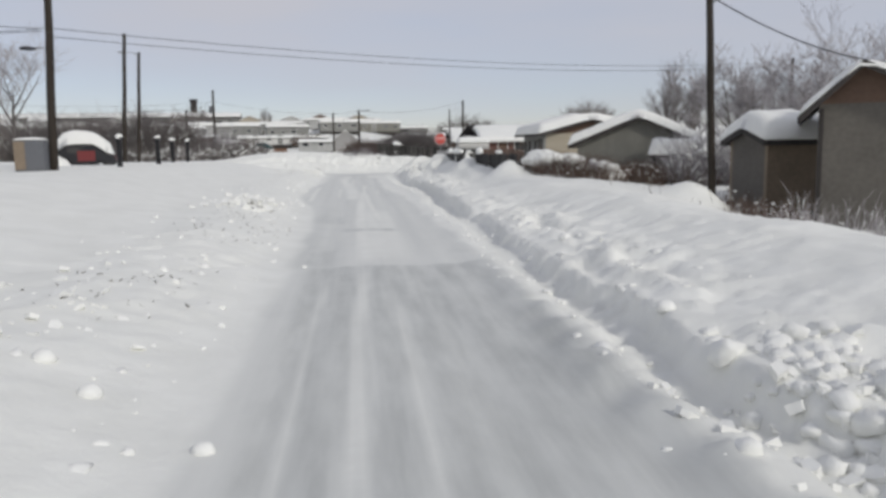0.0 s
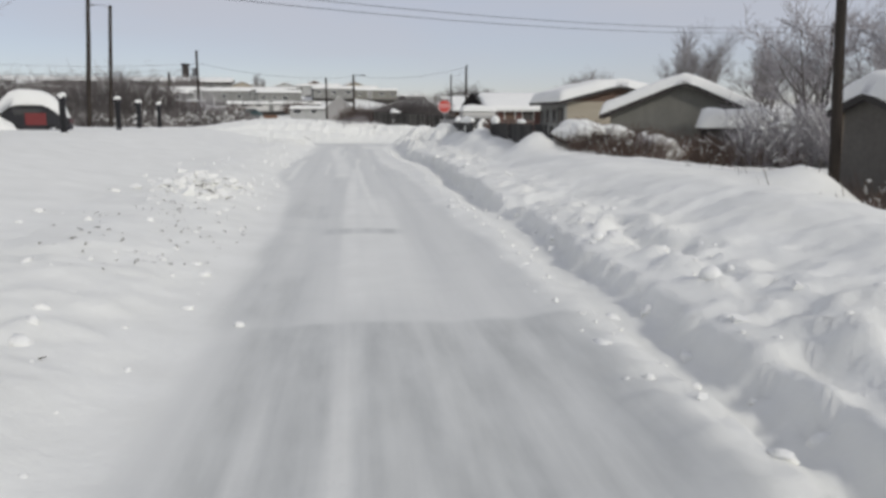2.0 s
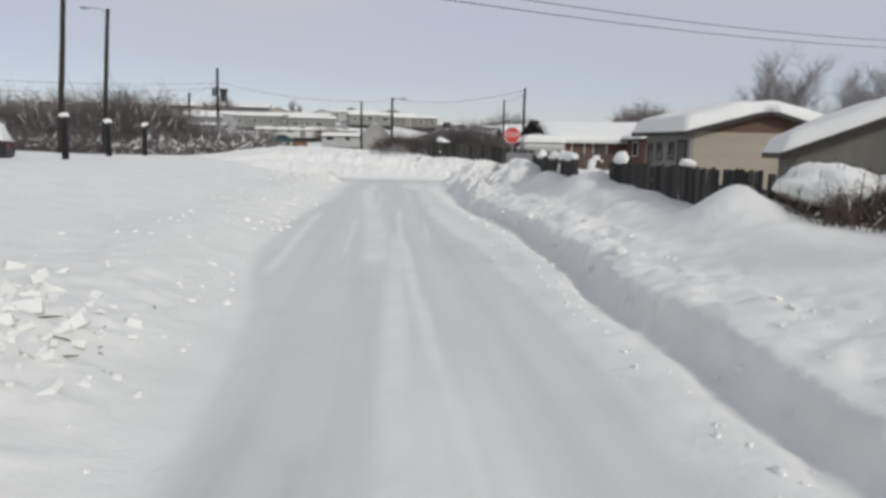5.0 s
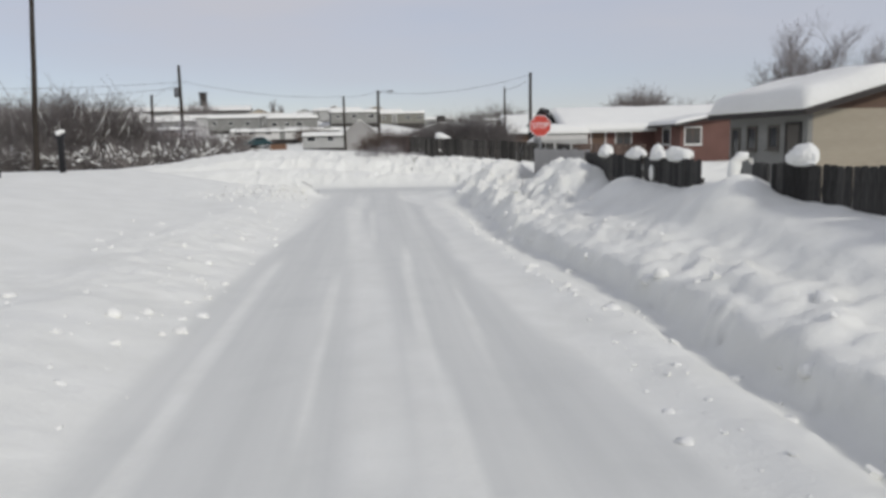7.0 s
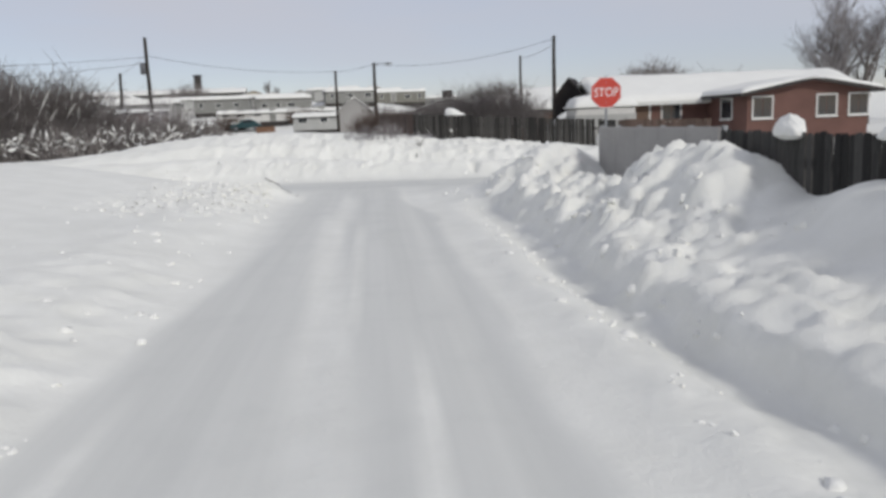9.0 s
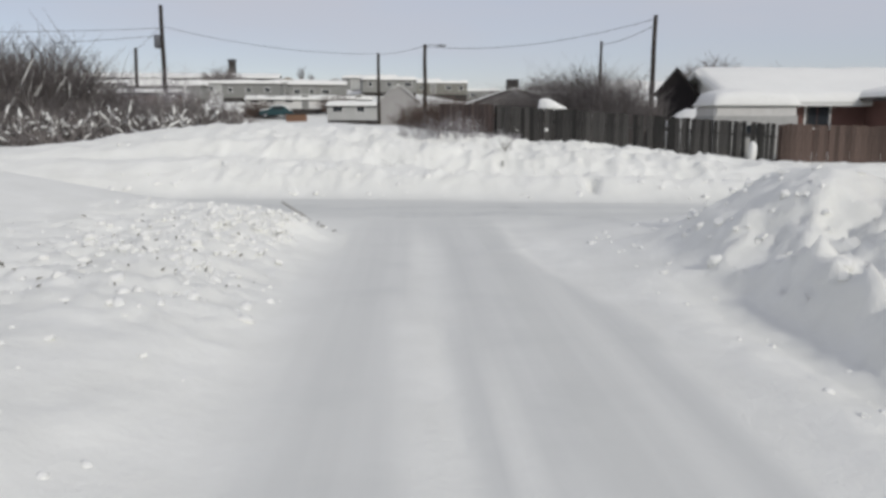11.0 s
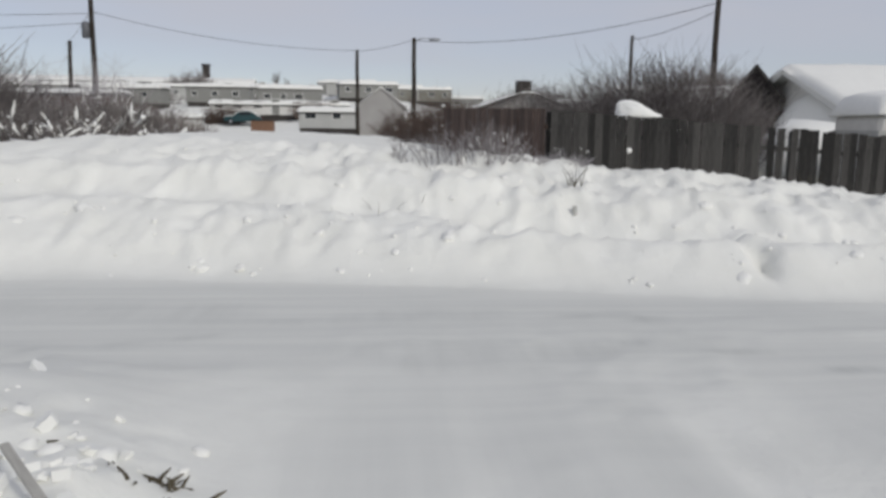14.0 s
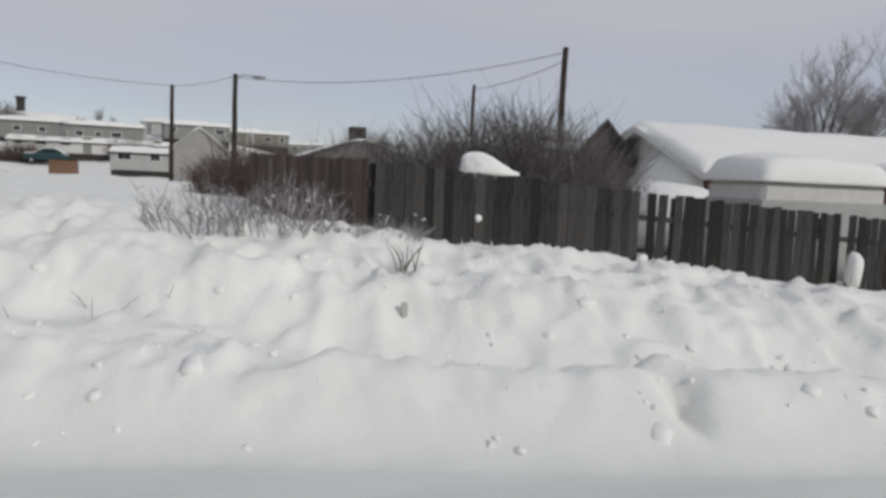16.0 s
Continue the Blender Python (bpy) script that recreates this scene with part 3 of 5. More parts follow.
utility_pole(-17.0, 98.0, 9.6, "dark wooden pole with a grey transformer can", r=0.16, box_at=7.2)
utility_pole(-23.1, 110.0, 7.8, "short dark wooden pole standing behind brush", (2, 0), r=0.16)
utility_pole(-2.45, 104.0, 6.95, "slim wooden pole beside a grey shed", r=0.13)
utility_pole(0.95, 96.0, 6.9, "wooden pole with a small lamp arm and meter", r=0.14, lamp=6.75, lamp_len=0.9)
utility_pole(12.1, 82.1, 7.1, "dark wooden pole behind the fence", (0.5, 0), r=0.13)
utility_pole(11.8, 91.4, 6.7, "thin weathered pole far behind the fence", r=0.10)
utility_pole(38.0, 62.0, 9.2, "wooden pole among bare trees", r=0.14)

for dz, k in ((7.05, 0.0), (6.75, 0.3)):
    wire((P_L1[0], P_L1[1] + k, dz), (38.0, 62.0 + k, dz + 1.9), 0.9)
wire((P_L1[0], P_L1[1], 7.0), (-34, 20, 8.6), 0.5)
wire((P_L1[0], P_L1[1], 7.0), (-34, 34, 7.0), 0.3)
wire((P_L1[0], P_L1[1], 6.9), (-40, 44, 9.5), 0.5)
wire((10.25, 18.64, 5.75), (17.5, 21.0, 4.3), 0.35, 0.02)
wire((-17.0, 98.0, 8.3), (-23.1, 110.0, 7.5), 0.15)
wire((-17.0, 98.0, 8.1), (-50, 92, 8.4), 0.7)
wire((-17.0, 98.0, 7.6), (-50, 98, 7.4), 0.7)
wire((-17.0, 98.0, 8.2), (-2.45, 104.0, 6.9), 0.5)
wire((-2.45, 104.0, 6.85), (0.95, 96.0, 6.8), 0.12)
wire((0.95, 96.0, 6.75), (12.1, 82.1, 6.9), 0.6)
wire((12.1, 82.1, 6.6), (11.8, 91.4, 6.5), 0.15)


# ---- stop sign ----
def stop_sign(x, y, z):
    z0 = ground_z(x, y)
    ob = thing("stop_sign", "red octagonal stop sign on a steel post in the snow bank", "road sign", pose(x, y, z0, 0, 0, -7))
    box_part("post", (-0.03, 0.03, 0.012, 0.05, -0.5, z + 0.40 - z0), STEEL, ob, "galvanised steel post")
    zc = z - z0

    def octagon(r, y0, y1):
        bm = bmesh.new()
        front = [bm.verts.new((r * math.cos(math.pi / 8 + k * math.pi / 4), y0, zc + r * math.sin(math.pi / 8 + k * math.pi / 4))) for k in range(8)]
        rear = [bm.verts.new((v.co.x, y1, v.co.z)) for v in front]
        bm.faces.new(front); bm.faces.new(rear[::-1])
        for k in range(8):
            bm.faces.new((front[k], rear[k], rear[(k + 1) % 8], front[(k + 1) % 8]))
        bmesh.ops.recalc_face_normals(bm, faces=bm.faces)
        return bm
    part("border", octagon(0.412, -0.002, 0.006), SIGNWHITE, ob, "white border")
    part("plate", octagon(0.385, -0.006, -0.0025), SIGNRED, ob, "red face")
    cu = bpy.data.curves.new("lettering", "FONT")
    cu.body, cu.size, cu.align_x, cu.align_y, cu.extrude = "STOP", 0.315, "CENTER", "CENTER", 0.001
    tmp = new("lettering_curve", cu)
    me = bpy.data.meshes.new_from_object(tmp.evaluated_get(bpy.context.evaluated_depsgraph_get()))
    bpy.data.objects.remove(tmp)
    me.materials.clear(); me.materials.append(SIGNWHITE)
    let = new("lettering", me)
    let.parent = ob
    let.matrix_basis = Matrix.Translation((0, -0.0075, zc)) @ Matrix.Rotation(radians(90), 4, "X") @ Matrix.Diagonal((0.80, 1.0, 1, 1))
    tagged(let, "white capital letters")
    for k in (-0.25, 0.25):
        tube_part("bolt", [(0, -0.012, zc + k), (0, 0.01, zc + k)], [0.012, 0.012], STEEL, ob)
    return ob


stop_sign(6.4, 52.43, 2.6)


# ---- houses ----
def roof_snow(poly, y0, y1, thick, seed, name, parent, nv=14, label="thick rounded snow cover"):
    """Snow over a roof whose section is the line poly of (x, z), from y0 to y1."""
    seg = [0.0]
    for a, b in zip(poly, poly[1:]):
        seg.append(seg[-1] + math.hypot(b[0] - a[0], b[1] - a[1]))
    nu = max(10, int(seg[-1] / 0.30))
    rs = random.Random(seed)
    ph = [rs.uniform(0, 50) for _ in range(2)]
    top, bot = [], []
    nv = max(nv, int((y1 - y0) / 0.35))
    for j in range(nv + 1):
        tv = j / nv
        y = y0 + (y1 - y0) * (0.5 - 0.5 * math.cos(math.pi * tv)) * 0.6 + (y1 - y0) * tv * 0.4
        for i in range(nu + 1):
            tu = i / nu
            s = seg[-1] * (0.55 * tu + 0.45 * (0.5 - 0.5 * math.cos(math.pi * tu)))
            k = max(n for n in range(len(seg)) if seg[n] <= s + 1e-9)
            k = min(k, len(poly) - 2)
            w = (s - seg[k]) / (seg[k + 1] - seg[k])
            x = poly[k][0] + (poly[k + 1][0] - poly[k][0]) * w
            z = poly[k][1] + (poly[k + 1][1] - poly[k][1]) * w
            eu, ev = min(s, seg[-1] - s), min(y - y0, y1 - y)
            e = min(1.0, (min(eu, 0.38) / 0.38)) * 1.0
            g = min(1.0, (min(ev, 0.38) / 0.38)) * 1.0
            rnd = math.sqrt(max(0, 1 - (1 - e) ** 2)) * math.sqrt(max(0, 1 - (1 - g) ** 2))
            nz = float(fbm(np.array([x * 0.7 + ph[0]]), np.array([y * 0.7 + ph[1]]), seed, 3)[0])
            t = thick * (0.10 + 0.90 * rnd) * (1 + 0.28 * nz)
            sm = 0.10 * math.exp(-min(abs(s - q) for q in seg[1:-1]) ** 2 / 0.3) if len(seg) > 2 else 0
            top.append((x, y, z + t - sm))
            bot.append((x, y, z))
    n = nu + 1
    faces = []
    off = len(top)
    for j in range(nv):
        for i in range(nu):
            a = j * n + i
            faces.append((a, a + 1, a + n + 1, a + n))
            faces.append((off + a, off + a + n, off + a + n + 1, off + a + 1))
    for i in range(nu):
        faces.append((i, off + i, off + i + 1, i + 1))
        a = nv * n + i
        faces.append((a, a + 1, off + a + 1, off + a))
    for j in range(nv):
        a = j * n
        faces.append((a, a + n, off + a + n, off + a))
        a = j * n + nu
        faces.append((a, off + a, off + a + n, a + n))
    return raw(name, top + bot, faces, SNOW, parent, label, smooth=True)


def window(parent, cx, z, w, h, wall, at, mat=None, panes=2, sill=True):
    """A window on a wall: wall is 'x-' 'x+' 'y-' or 'y+', at is the wall's plane, cx its place along it."""
    win = new("window")
    win.parent = parent
    rot = {"y-": 0, "x-": -90, "x+": 90, "y+": 180}[wall]
    base = {"y-": (cx, at, z), "x-": (at, cx, z), "x+": (at, cx, z), "y+": (cx, at, z)}[wall]
    win.matrix_basis = pose(*base, 0, 0, rot)
    t = 0.07
    bm = bmesh.new()
    for d in ((-w / 2 - t, w / 2 + t, -0.04, 0.03, h / 2, h / 2 + t), (-w / 2 - t, w / 2 + t, -0.04, 0.03, -h / 2 - t, -h / 2),
              (-w / 2 - t, -w / 2, -0.04, 0.03, -h / 2, h / 2), (w / 2, w / 2 + t, -0.04, 0.03, -h / 2, h / 2)):
        box(bm, *d)
    part("window_frame", bm, mat or TRIM, win)
    for k in range(panes):
        x0 = -w / 2 + w * k / panes
        box_part("pane", (x0 + 0.015, x0 + w / panes - 0.015, -0.012, 0.0, -h / 2, h / 2), GLASS, win)
    if sill:
        box_part("window_sill", (-w / 2 - 0.1, w / 2 + 0.1, -0.11, -0.041, -h / 2 - t - 0.05, -h / 2 - t), mat or TRIM, win)
    return win


def door(parent, cx, z0, wall, at, mat, h=2.0, w=0.9, trim=None):
    d = new("door")
    d.parent = parent
    rot = {"y-": 0, "x-": -90, "x+": 90, "y+": 180}[wall]
    base = {"y-": (cx, at, z0), "x-": (at, cx, z0), "x+": (at, cx, z0), "y+": (cx, at, z0)}[wall]
    d.matrix_basis = pose(*base, 0, 0, rot)
    box_part("leaf", (-w / 2, w / 2, -0.03, 0.0, 0, h), mat, d, bevel=0.008)
    bm = bmesh.new()
    for q in ((-w / 2 - 0.08, -w / 2, -0.045, 0, 0, h + 0.08), (w / 2, w / 2 + 0.08, -0.045, 0, 0, h + 0.08), (-w / 2, w / 2, -0.045, 0, h, h + 0.08)):
        box(bm, *q)
    part("door_frame", bm, trim or TRIM, d)
    tube_part("handle", [(w / 2 - 0.1, -0.03, 1.0), (w / 2 - 0.1, -0.09, 1.0)], [0.025, 0.03], STEEL, d)
    return d


def gable_house(name, label, category, x, y, rz, w, d, base, eave, ridge, wall, gable=None, front=None, over=0.35, snow=0.30, seed=1, apex=0.0, roof=None, group="", edge=None):
    """Ridge along local y. w across, d deep, gable front at local y = 0; heights are absolute. apex: the ridge's shift across."""
    ob = thing(name, label, category, pose(x, y, base, 0, 0, rz), group)
    e, r = eave - base, ridge - base
    th = 0.15

    def slab(x0, x1, y0, y1, z0, z1):
        return box(bmesh.new(), x0, x1, y0, y1, z0, z1)
    part("wall", slab(-w / 2 + th, w / 2 - th, 0, th, -0.8, e), front or wall, ob)
    part("wall", slab(-w / 2 + th, w / 2 - th, d - th, d, -0.8, e), wall, ob)
    part("wall", slab(-w / 2, -w / 2 + th, 0, d, -0.8, e), wall, ob)
    part("wall", slab(w / 2 - th, w / 2, 0, d, -0.8, e), wall, ob)
    slope_l, slope_r = (r - e) / (w / 2 + apex), (r - e) / (w / 2 - apex)
    for yy in (-0.004, d - th):
        v = [(-w / 2, yy, e), (w / 2, yy, e), (apex, yy, r)] + [(-w / 2, yy + th, e), (w / 2, yy + th, e), (apex, yy + th, r)]
        raw("gable", v, [(0, 1, 2), (5, 4, 3), (0, 3, 4, 1), (1, 4, 5, 2), (2, 5, 3, 0)], gable or wall, ob)
    rt = 0.10
    xl, xr = -w / 2 - over, w / 2 + over
    zl, zr = e - over * slope_l, e - over * slope_r
    for xa, za, nm in ((xl, zl, "roof"), (xr, zr, "roof")):
        v = [(xa, -over, za), (apex, -over, r), (apex, d + over, r), (xa, d + over, za)]
        v += [(a, b, c + rt) for a, b, c in v]
        raw(nm, v, [(0, 1, 2, 3), (7, 6, 5, 4), (0, 4, 5, 1), (1, 5, 6, 2), (2, 6, 7, 3), (3, 7, 4, 0)], roof or SHINGLE, ob)
    fh = 0.16
    for yy in (-over - 0.03, d + over):
        for xa, za in ((xl, zl), (xr, zr)):
            v = [(xa, yy, za - fh + rt), (apex, yy, r - fh + rt), (apex, yy, r + rt + 0.01), (xa, yy, za + rt + 0.01)]
            v += [(a, b + 0.03, c) for a, b, c in v]
            raw("fascia", v, [(0, 1, 2, 3), (7, 6, 5, 4), (0, 4, 5, 1), (1, 5, 6, 2), (2, 6, 7, 3), (3, 7, 4, 0)], edge or DARKTRIM, ob)
    for xa, za, s in ((xl, zl, -1), (xr, zr, 1)):
        box_part("gutter", (min(xa, xa + s * 0.05), max(xa, xa + s * 0.05), -over, d + over, za - 0.05, za + rt), edge or DARKTRIM, ob)
    if snow:
        roof_snow([(xl - 0.06, zl + rt + 0.004), (apex, r + rt + 0.004), (xr + 0.06, zr + rt + 0.004)], -over - 0.05, d + over + 0.05, snow, seed, "roof_snow", ob)
    return ob


# ---- houses along the road ----
# gable end darker than the tan sides: its shade is put into the colour
shed = gable_house("garden_shed", "small tan plywood shed under thick snow beside the pole", "shed", 12.2, 20.4, -90, 2.2, 2.6, 0.12, 1.98, 2.32, SHEDTAN, SHEDGREY, SHEDGREY, 0.2, 0.55, 3)
garage = gable_house("wooden_garage", "weathered grey-brown wooden outbuilding with a snowy gable roof", "shed", 12.95, 15.65, -32, 2.6, 3.0, 0.05, 2.86, 3.74, SHEDGREY, BROWN, SHEDGREY, 0.42, 0.22, 5, -0.4)
box_part("corner_board", (-1.31, -1.19, -0.03, -0.002, -0.6, 2.7), DARKTRIM, garage)

house_a = gable_house("house", "dark grey-green low house with a snow-laden gable roof", "house", 14.2, 35.3, -20, 5.6, 3.4, 0.6, 2.05, 3.25, GREENGREY, GREENGREY, GREENGREY, 0.4, 0.46, 7, 0.15)
# low lean-to with its own load of snow in front of the dark house
lean = thing("lean_to", "low dark lean-to under a thick block of snow beside the house", "porch", pose(15.6, 33.2, 0.6, 0, 0, -20))
for px in (-1.15, 1.15):
    for py in (-0.75, 0.75):
        box_part("post", (px - 0.06, px + 0.06, py - 0.06, py + 0.06, -0.6, 0.77), DARKTRIM, lean)
box_part("back_panel", (-1.2, 1.2, 0.72, 0.8, -0.6, 0.76), SHEDGREY, lean)
box_part("roof", (-1.35, 1.35, -0.95, 0.95, 0.78, 0.88), DARKTRIM, lean)
roof_snow([(-1.42, 0.885), (1.42, 0.885)], -1.0, 1.0, 0.75, 17, "roof_snow", lean)

# grey side walls beside the tan front carry the shade in their colour
house_b = gable_house("house", "low tan house with sides greyed as in shade, a brown gable and snowy roof", "house", 14.77, 44.76, 7, 5.9, 3.6, 0.7, 2.74, 3.5, GREYSIDE, BROWN, TAN, 0.45, 0.5, 9)
for k, z, w, h in ((1.42, 1.32, 0.36, 0.54), (2.43, 1.30, 0.36, 0.58), (3.25, 1.2, 0.30, 0.70)):
    window(house_b, k, z, w, h, "x-", -2.95, SHEDGREY, 1)
door(house_b, 0.56, 0.0, "x-", -2.95, SHEDGREY, 1.64, 0.5, DARKTRIM)

# brick house across the street: long wing under one snowy roof, and a projecting gable
brick = gable_house("brick_house", "long red brick house with white windows under a snowy roof", "house", 27.4, 77.8, 90, 6.4, 14.2, 0.4, 2.75, 4.0, BRICK, WHITESIDE, BRICK, 0.5, 0.30, 11, roof=PALESIDE, edge=TRIM)
for k, pw in ((2.0, 1.3), (5.3, 1.2), (10.6, 1.0)):
    window(brick, k, 1.75, pw, 1.0, "x-", -3.2)
door(brick, 12.3, 0.5, "x-", -3.2, BROWN, 1.9)
wing = gable_house("brick_wing", "projecting red brick gable with white-framed windows", "house", 21.9, 70.0, 0, 6.2, 4.5, 0.4, 2.84, 3.42, BRICK, BRICK, BRICK, 0.5, 0.20, 13)
for k in (-2.33, 0.95, 2.6):
    window(wing, k, 1.75, 0.95, 0.95, "y-", 0.0)
window(wing, 2.2, 1.75, 1.2, 0.95, "x-", -3.1)

# dark gabled house and its long snowy roof
dark = gable_house("dark_gable_house", "small dark-boarded gable end facing the street, deep snow", "house", 12.2, 78.7, -23, 1.7, 2.6, 0.9, 3.2, 4.25, TAR, TAR, TAR, 0.10, 0, 15, roof=TAR)
camper = thing("camper", "pale boxy camper top loaded with snow behind the fence", "camper", pose(11.15, 68.85, 1.0, 0, 0, 0))
box_part("body", (-1.4, 1.4, -0.85, 0.85, -0.6, 1.42), WHITESIDE, camper, bevel=0.08)
box_part("lower_panel", (-1.412, 1.412, -0.862, 0.862, -0.5, 1.1), PALESIDE, camper)
box_part("window", (-0.3, 0.3, -0.876, -0.864, 0.40, 0.80), GLASS, camper)
roof_snow([(-1.5, 1.425), (1.5, 1.425)], -0.95, 0.95, 0.52, 23, "snow_load", camper)
knobhouse = gable_house("grey_roof_house", "low tan house with a broad snow-dusted grey roof", "house", 6.2, 90.0, 0, 7.0, 7.0, 1.0, 2.5, 3.75, TAN, CONCRETE, TAN, 0.4, 0.05, 25, roof=SHEDGREY)
part("chimney", box(bmesh.new(), -0.35, 0.35, 0.5, 1.2, 2.4, 3.35, 0.02), DARKTRIM, knobhouse)
greyshed = gable_house("grey_shed", "grey metal shed with a steep gable among bushes", "shed", -0.9, 104.0, 0, 3.2, 4.0, 1.3, 3.2, 4.55, CONCRETE, CONCRETE, CONCRETE, 0.06, 0.06, 27, roof=CONCRETE, edge=CONCRETE)


# ---- fences ----
def fence_board(kind, h, w, seed):
    rs = random.Random(seed)
    t = 0.02
    lo, hi = rs.uniform(-0.004, 0.004), rs.uniform(-0.012, 0.012)
    if kind == "dog":
        c = w * 0.22
        prof = [(-w / 2, 0), (w / 2, 0), (w / 2 + lo, h - c), (w / 2 - c, h + hi), (-w / 2 + c, h + hi), (-w / 2 + lo, h - c)]
    else:
        prof = [(-w / 2, 0), (w / 2, 0), (w / 2 + lo, h), (-w / 2 + lo, h + hi)]
    v = [(x, -t / 2, z) for x, z in prof] + [(x, t / 2, z) for x, z in prof]
    n = len(prof)
    f = [tuple(range(n)), tuple(reversed(range(n, 2 * n)))] + [(k, k + n, (k + 1) % n + n, (k + 1) % n) for k in range(n)]
    me = bpy.data.meshes.new("board")
    me.from_pydata(v, [], f)
    return me


def board_fence(name, label, a, b, top_a, top_b, length_board, mat, seed, w=0.14, gap=0.008, skip=(), jitter=0.02, rails=(0.35, 1.45), kind="flat", post=2.4, mats=None, lean_at=(), group="fences"):
    """A fence from a to b (x, y) whose top runs from top_a to top_b."""
    rs = random.Random(seed)
    a, b = Vector((*a, 0)), Vector((*b, 0))
    run = (b - a).length
    ang = math.degrees(math.atan2(b.y - a.y, b.x - a.x))
    ob = thing(name, label, "fence", pose(a.x, a.y, 0, 0, 0, ang), group)
    meshes = []
    for k in range(5):
        me = fence_board(kind, length_board, w * (0.92 + 0.04 * k), seed + k)
        meshes.append(me)
    palette = mats or [mat]
    sets = []
    for me in meshes:
        row = []
        for m in palette:
            c = me.copy(); c.materials.append(m); row.append(c)
        sets.append(row)
    n = int(run / (w + gap))
    for i in range(n):
        s = (i + 0.5) * (w + gap)
        if i in skip:
            continue
        t = s / run
        z = top_a + (top_b - top_a) * t - length_board + rs.uniform(-jitter, jitter)
        mi = min(len(palette) - 1, int(t * len(palette))) if len(palette) > 1 else 0
        bo = new("board", sets[rs.randrange(5)][mi])
        bo.parent = ob
        tilt = rs.uniform(-0.9, 0.9) + (5 if i in lean_at else 0)
        bo.matrix_basis = pose(s, rs.uniform(-0.006, 0.006), z, 0, tilt, rs.uniform(-2, 2))
    for rz in rails:
        v0, v1 = top_a - length_board + rz, top_b - length_board + rz
        vs = [(0, 0.016, v0 - 0.045), (run, 0.016, v1 - 0.045), (run, 0.055, v1 - 0.045), (0, 0.055, v0 - 0.045)]
        vs += [(x, y, z + 0.09) for x, y, z in vs]
        raw("rail", vs, [(3, 2, 1, 0), (4, 5, 6, 7), (0, 1, 5, 4), (1, 2, 6, 5), (2, 3, 7, 6), (3, 0, 4, 7)], palette[0], ob)
    k = 0.0
    while k <= run + 0.1:
        t = min(1, k / run)
        zt = top_a + (top_b - top_a) * t
        box_part("post", (k - 0.045, k + 0.045, 0.057, 0.147, zt - length_board - 0.5, zt - 0.04), palette[min(len(palette) - 1, int(t * len(palette)))], ob)
        k += post
    return ob


board_fence("board_fence", "weathered dark grey board fence half buried in snow", (2.42, 67.0), (11.2, 66.6), 2.44, 1.85, 1.85, OLDWOOD, 101, skip=(28, 31, 53), jitter=0.02)
board_fence("board_fence", "brown-stained board fence running on from the grey one", (1.0, 75.0), (2.34, 67.05), 2.62, 2.46, 1.8, REDWOOD, 111, jitter=0.012)
board_fence("board_fence", "reddish board gate and fence end", (11.35, 66.6), (15.5, 66.4), 1.86, 1.75, 1.85, REDWOOD, 121, w=0.16)
board_fence("board_fence", "dark grey board fence in the yard, capped with snow", (6.05, 45.2), (5.8, 37.2), 1.74, 1.70, 1.8, OLDWOOD, 131, kind="dog", skip=(33,))
board_fence("board_fence", "dark grey board fence beside the tan house", (6.32, 35.9), (6.95, 28.7), 1.67, 1.66, 1.8, OLDWOOD, 141, kind="dog", skip=(17, 18, 38))
board_fence("board_fence", "dark fence return running back from the road", (7.35, 38.5), (6.38, 36.05), 1.62, 1.62, 1.8, OLDWOOD, 151, kind="dog")

# pale panel wall at the corner
wall = thing("panel_wall", "pale grey panel wall along the road before the stop sign", "wall", None, "fences")
n_pan = 5
for k in range(n_pan):
    y0, y1 = 45.42 + k * 1.32, 45.42 + (k + 1) * 1.32 - 0.012
    box_part("panel", (6.08, 6.14, y0, y1, 0.0, 1.79 - 0.004 * k), CONCRETE, wall, bevel=0.008)
for k in range(n_pan + 1):
    yk = 45.42 + k * 1.32 - 0.006
    box_part("post", (6.142, 6.22, yk - 0.04, yk + 0.04, 0.0, 1.81), STEEL, wall)


def snow_blob(name, label, loc, dims, seed, category="snow", group="snow caps", n=2, flat=0.3, wild=1.0, taper=0.0):
    bm = bmesh.new()
    bmesh.ops.create_icosphere(bm, subdivisions=n + 1, radius=1.0)
    rs = random.Random(seed)
    o = Vector((rs.uniform(0, 50), rs.uniform(0, 50), rs.uniform(0, 50)))
    for v in bm.verts:
        d = 1 + 0.20 * wild * noise.noise(v.co * 1.1 + o) + 0.08 * wild * noise.noise(v.co * 3.3 + o) + 0.05 * (wild - 1) * noise.noise(v.co * 7.3 + o)
        v.co = Vector((v.co.x * d * dims[0], v.co.y * d * dims[1], (v.co.z * d * (1 - taper * (v.co.x + 0.5)) if v.co.z > 0 else v.co.z * flat) * dims[2]))
    ob = part(name, bm, SNOW, None, "", smooth=True)
    ob.matrix_basis = pose(*loc, 0, 0, rs.uniform(-20, 20))
    return tagged(ob, label, category, group)


for k, (xx, yy, ln, ht) in enumerate(((5.97, 43.1, 0.31, 0.20), (5.92, 40.75, 0.36, 0.19), (5.88, 39.37, 0.25, 0.18), (5.85, 38.3, 0.29, 0.18), (6.4, 35.2, 0.30, 0.2), (6.7, 31.6, 0.25, 0.10))):
    snow_blob("snow_pillow", "rounded pillow of snow balanced on the fence top", (xx, yy, 1.71), (0.17, ln, ht * 1.15), 300 + k, n=3, flat=0.35, wild=1.6)
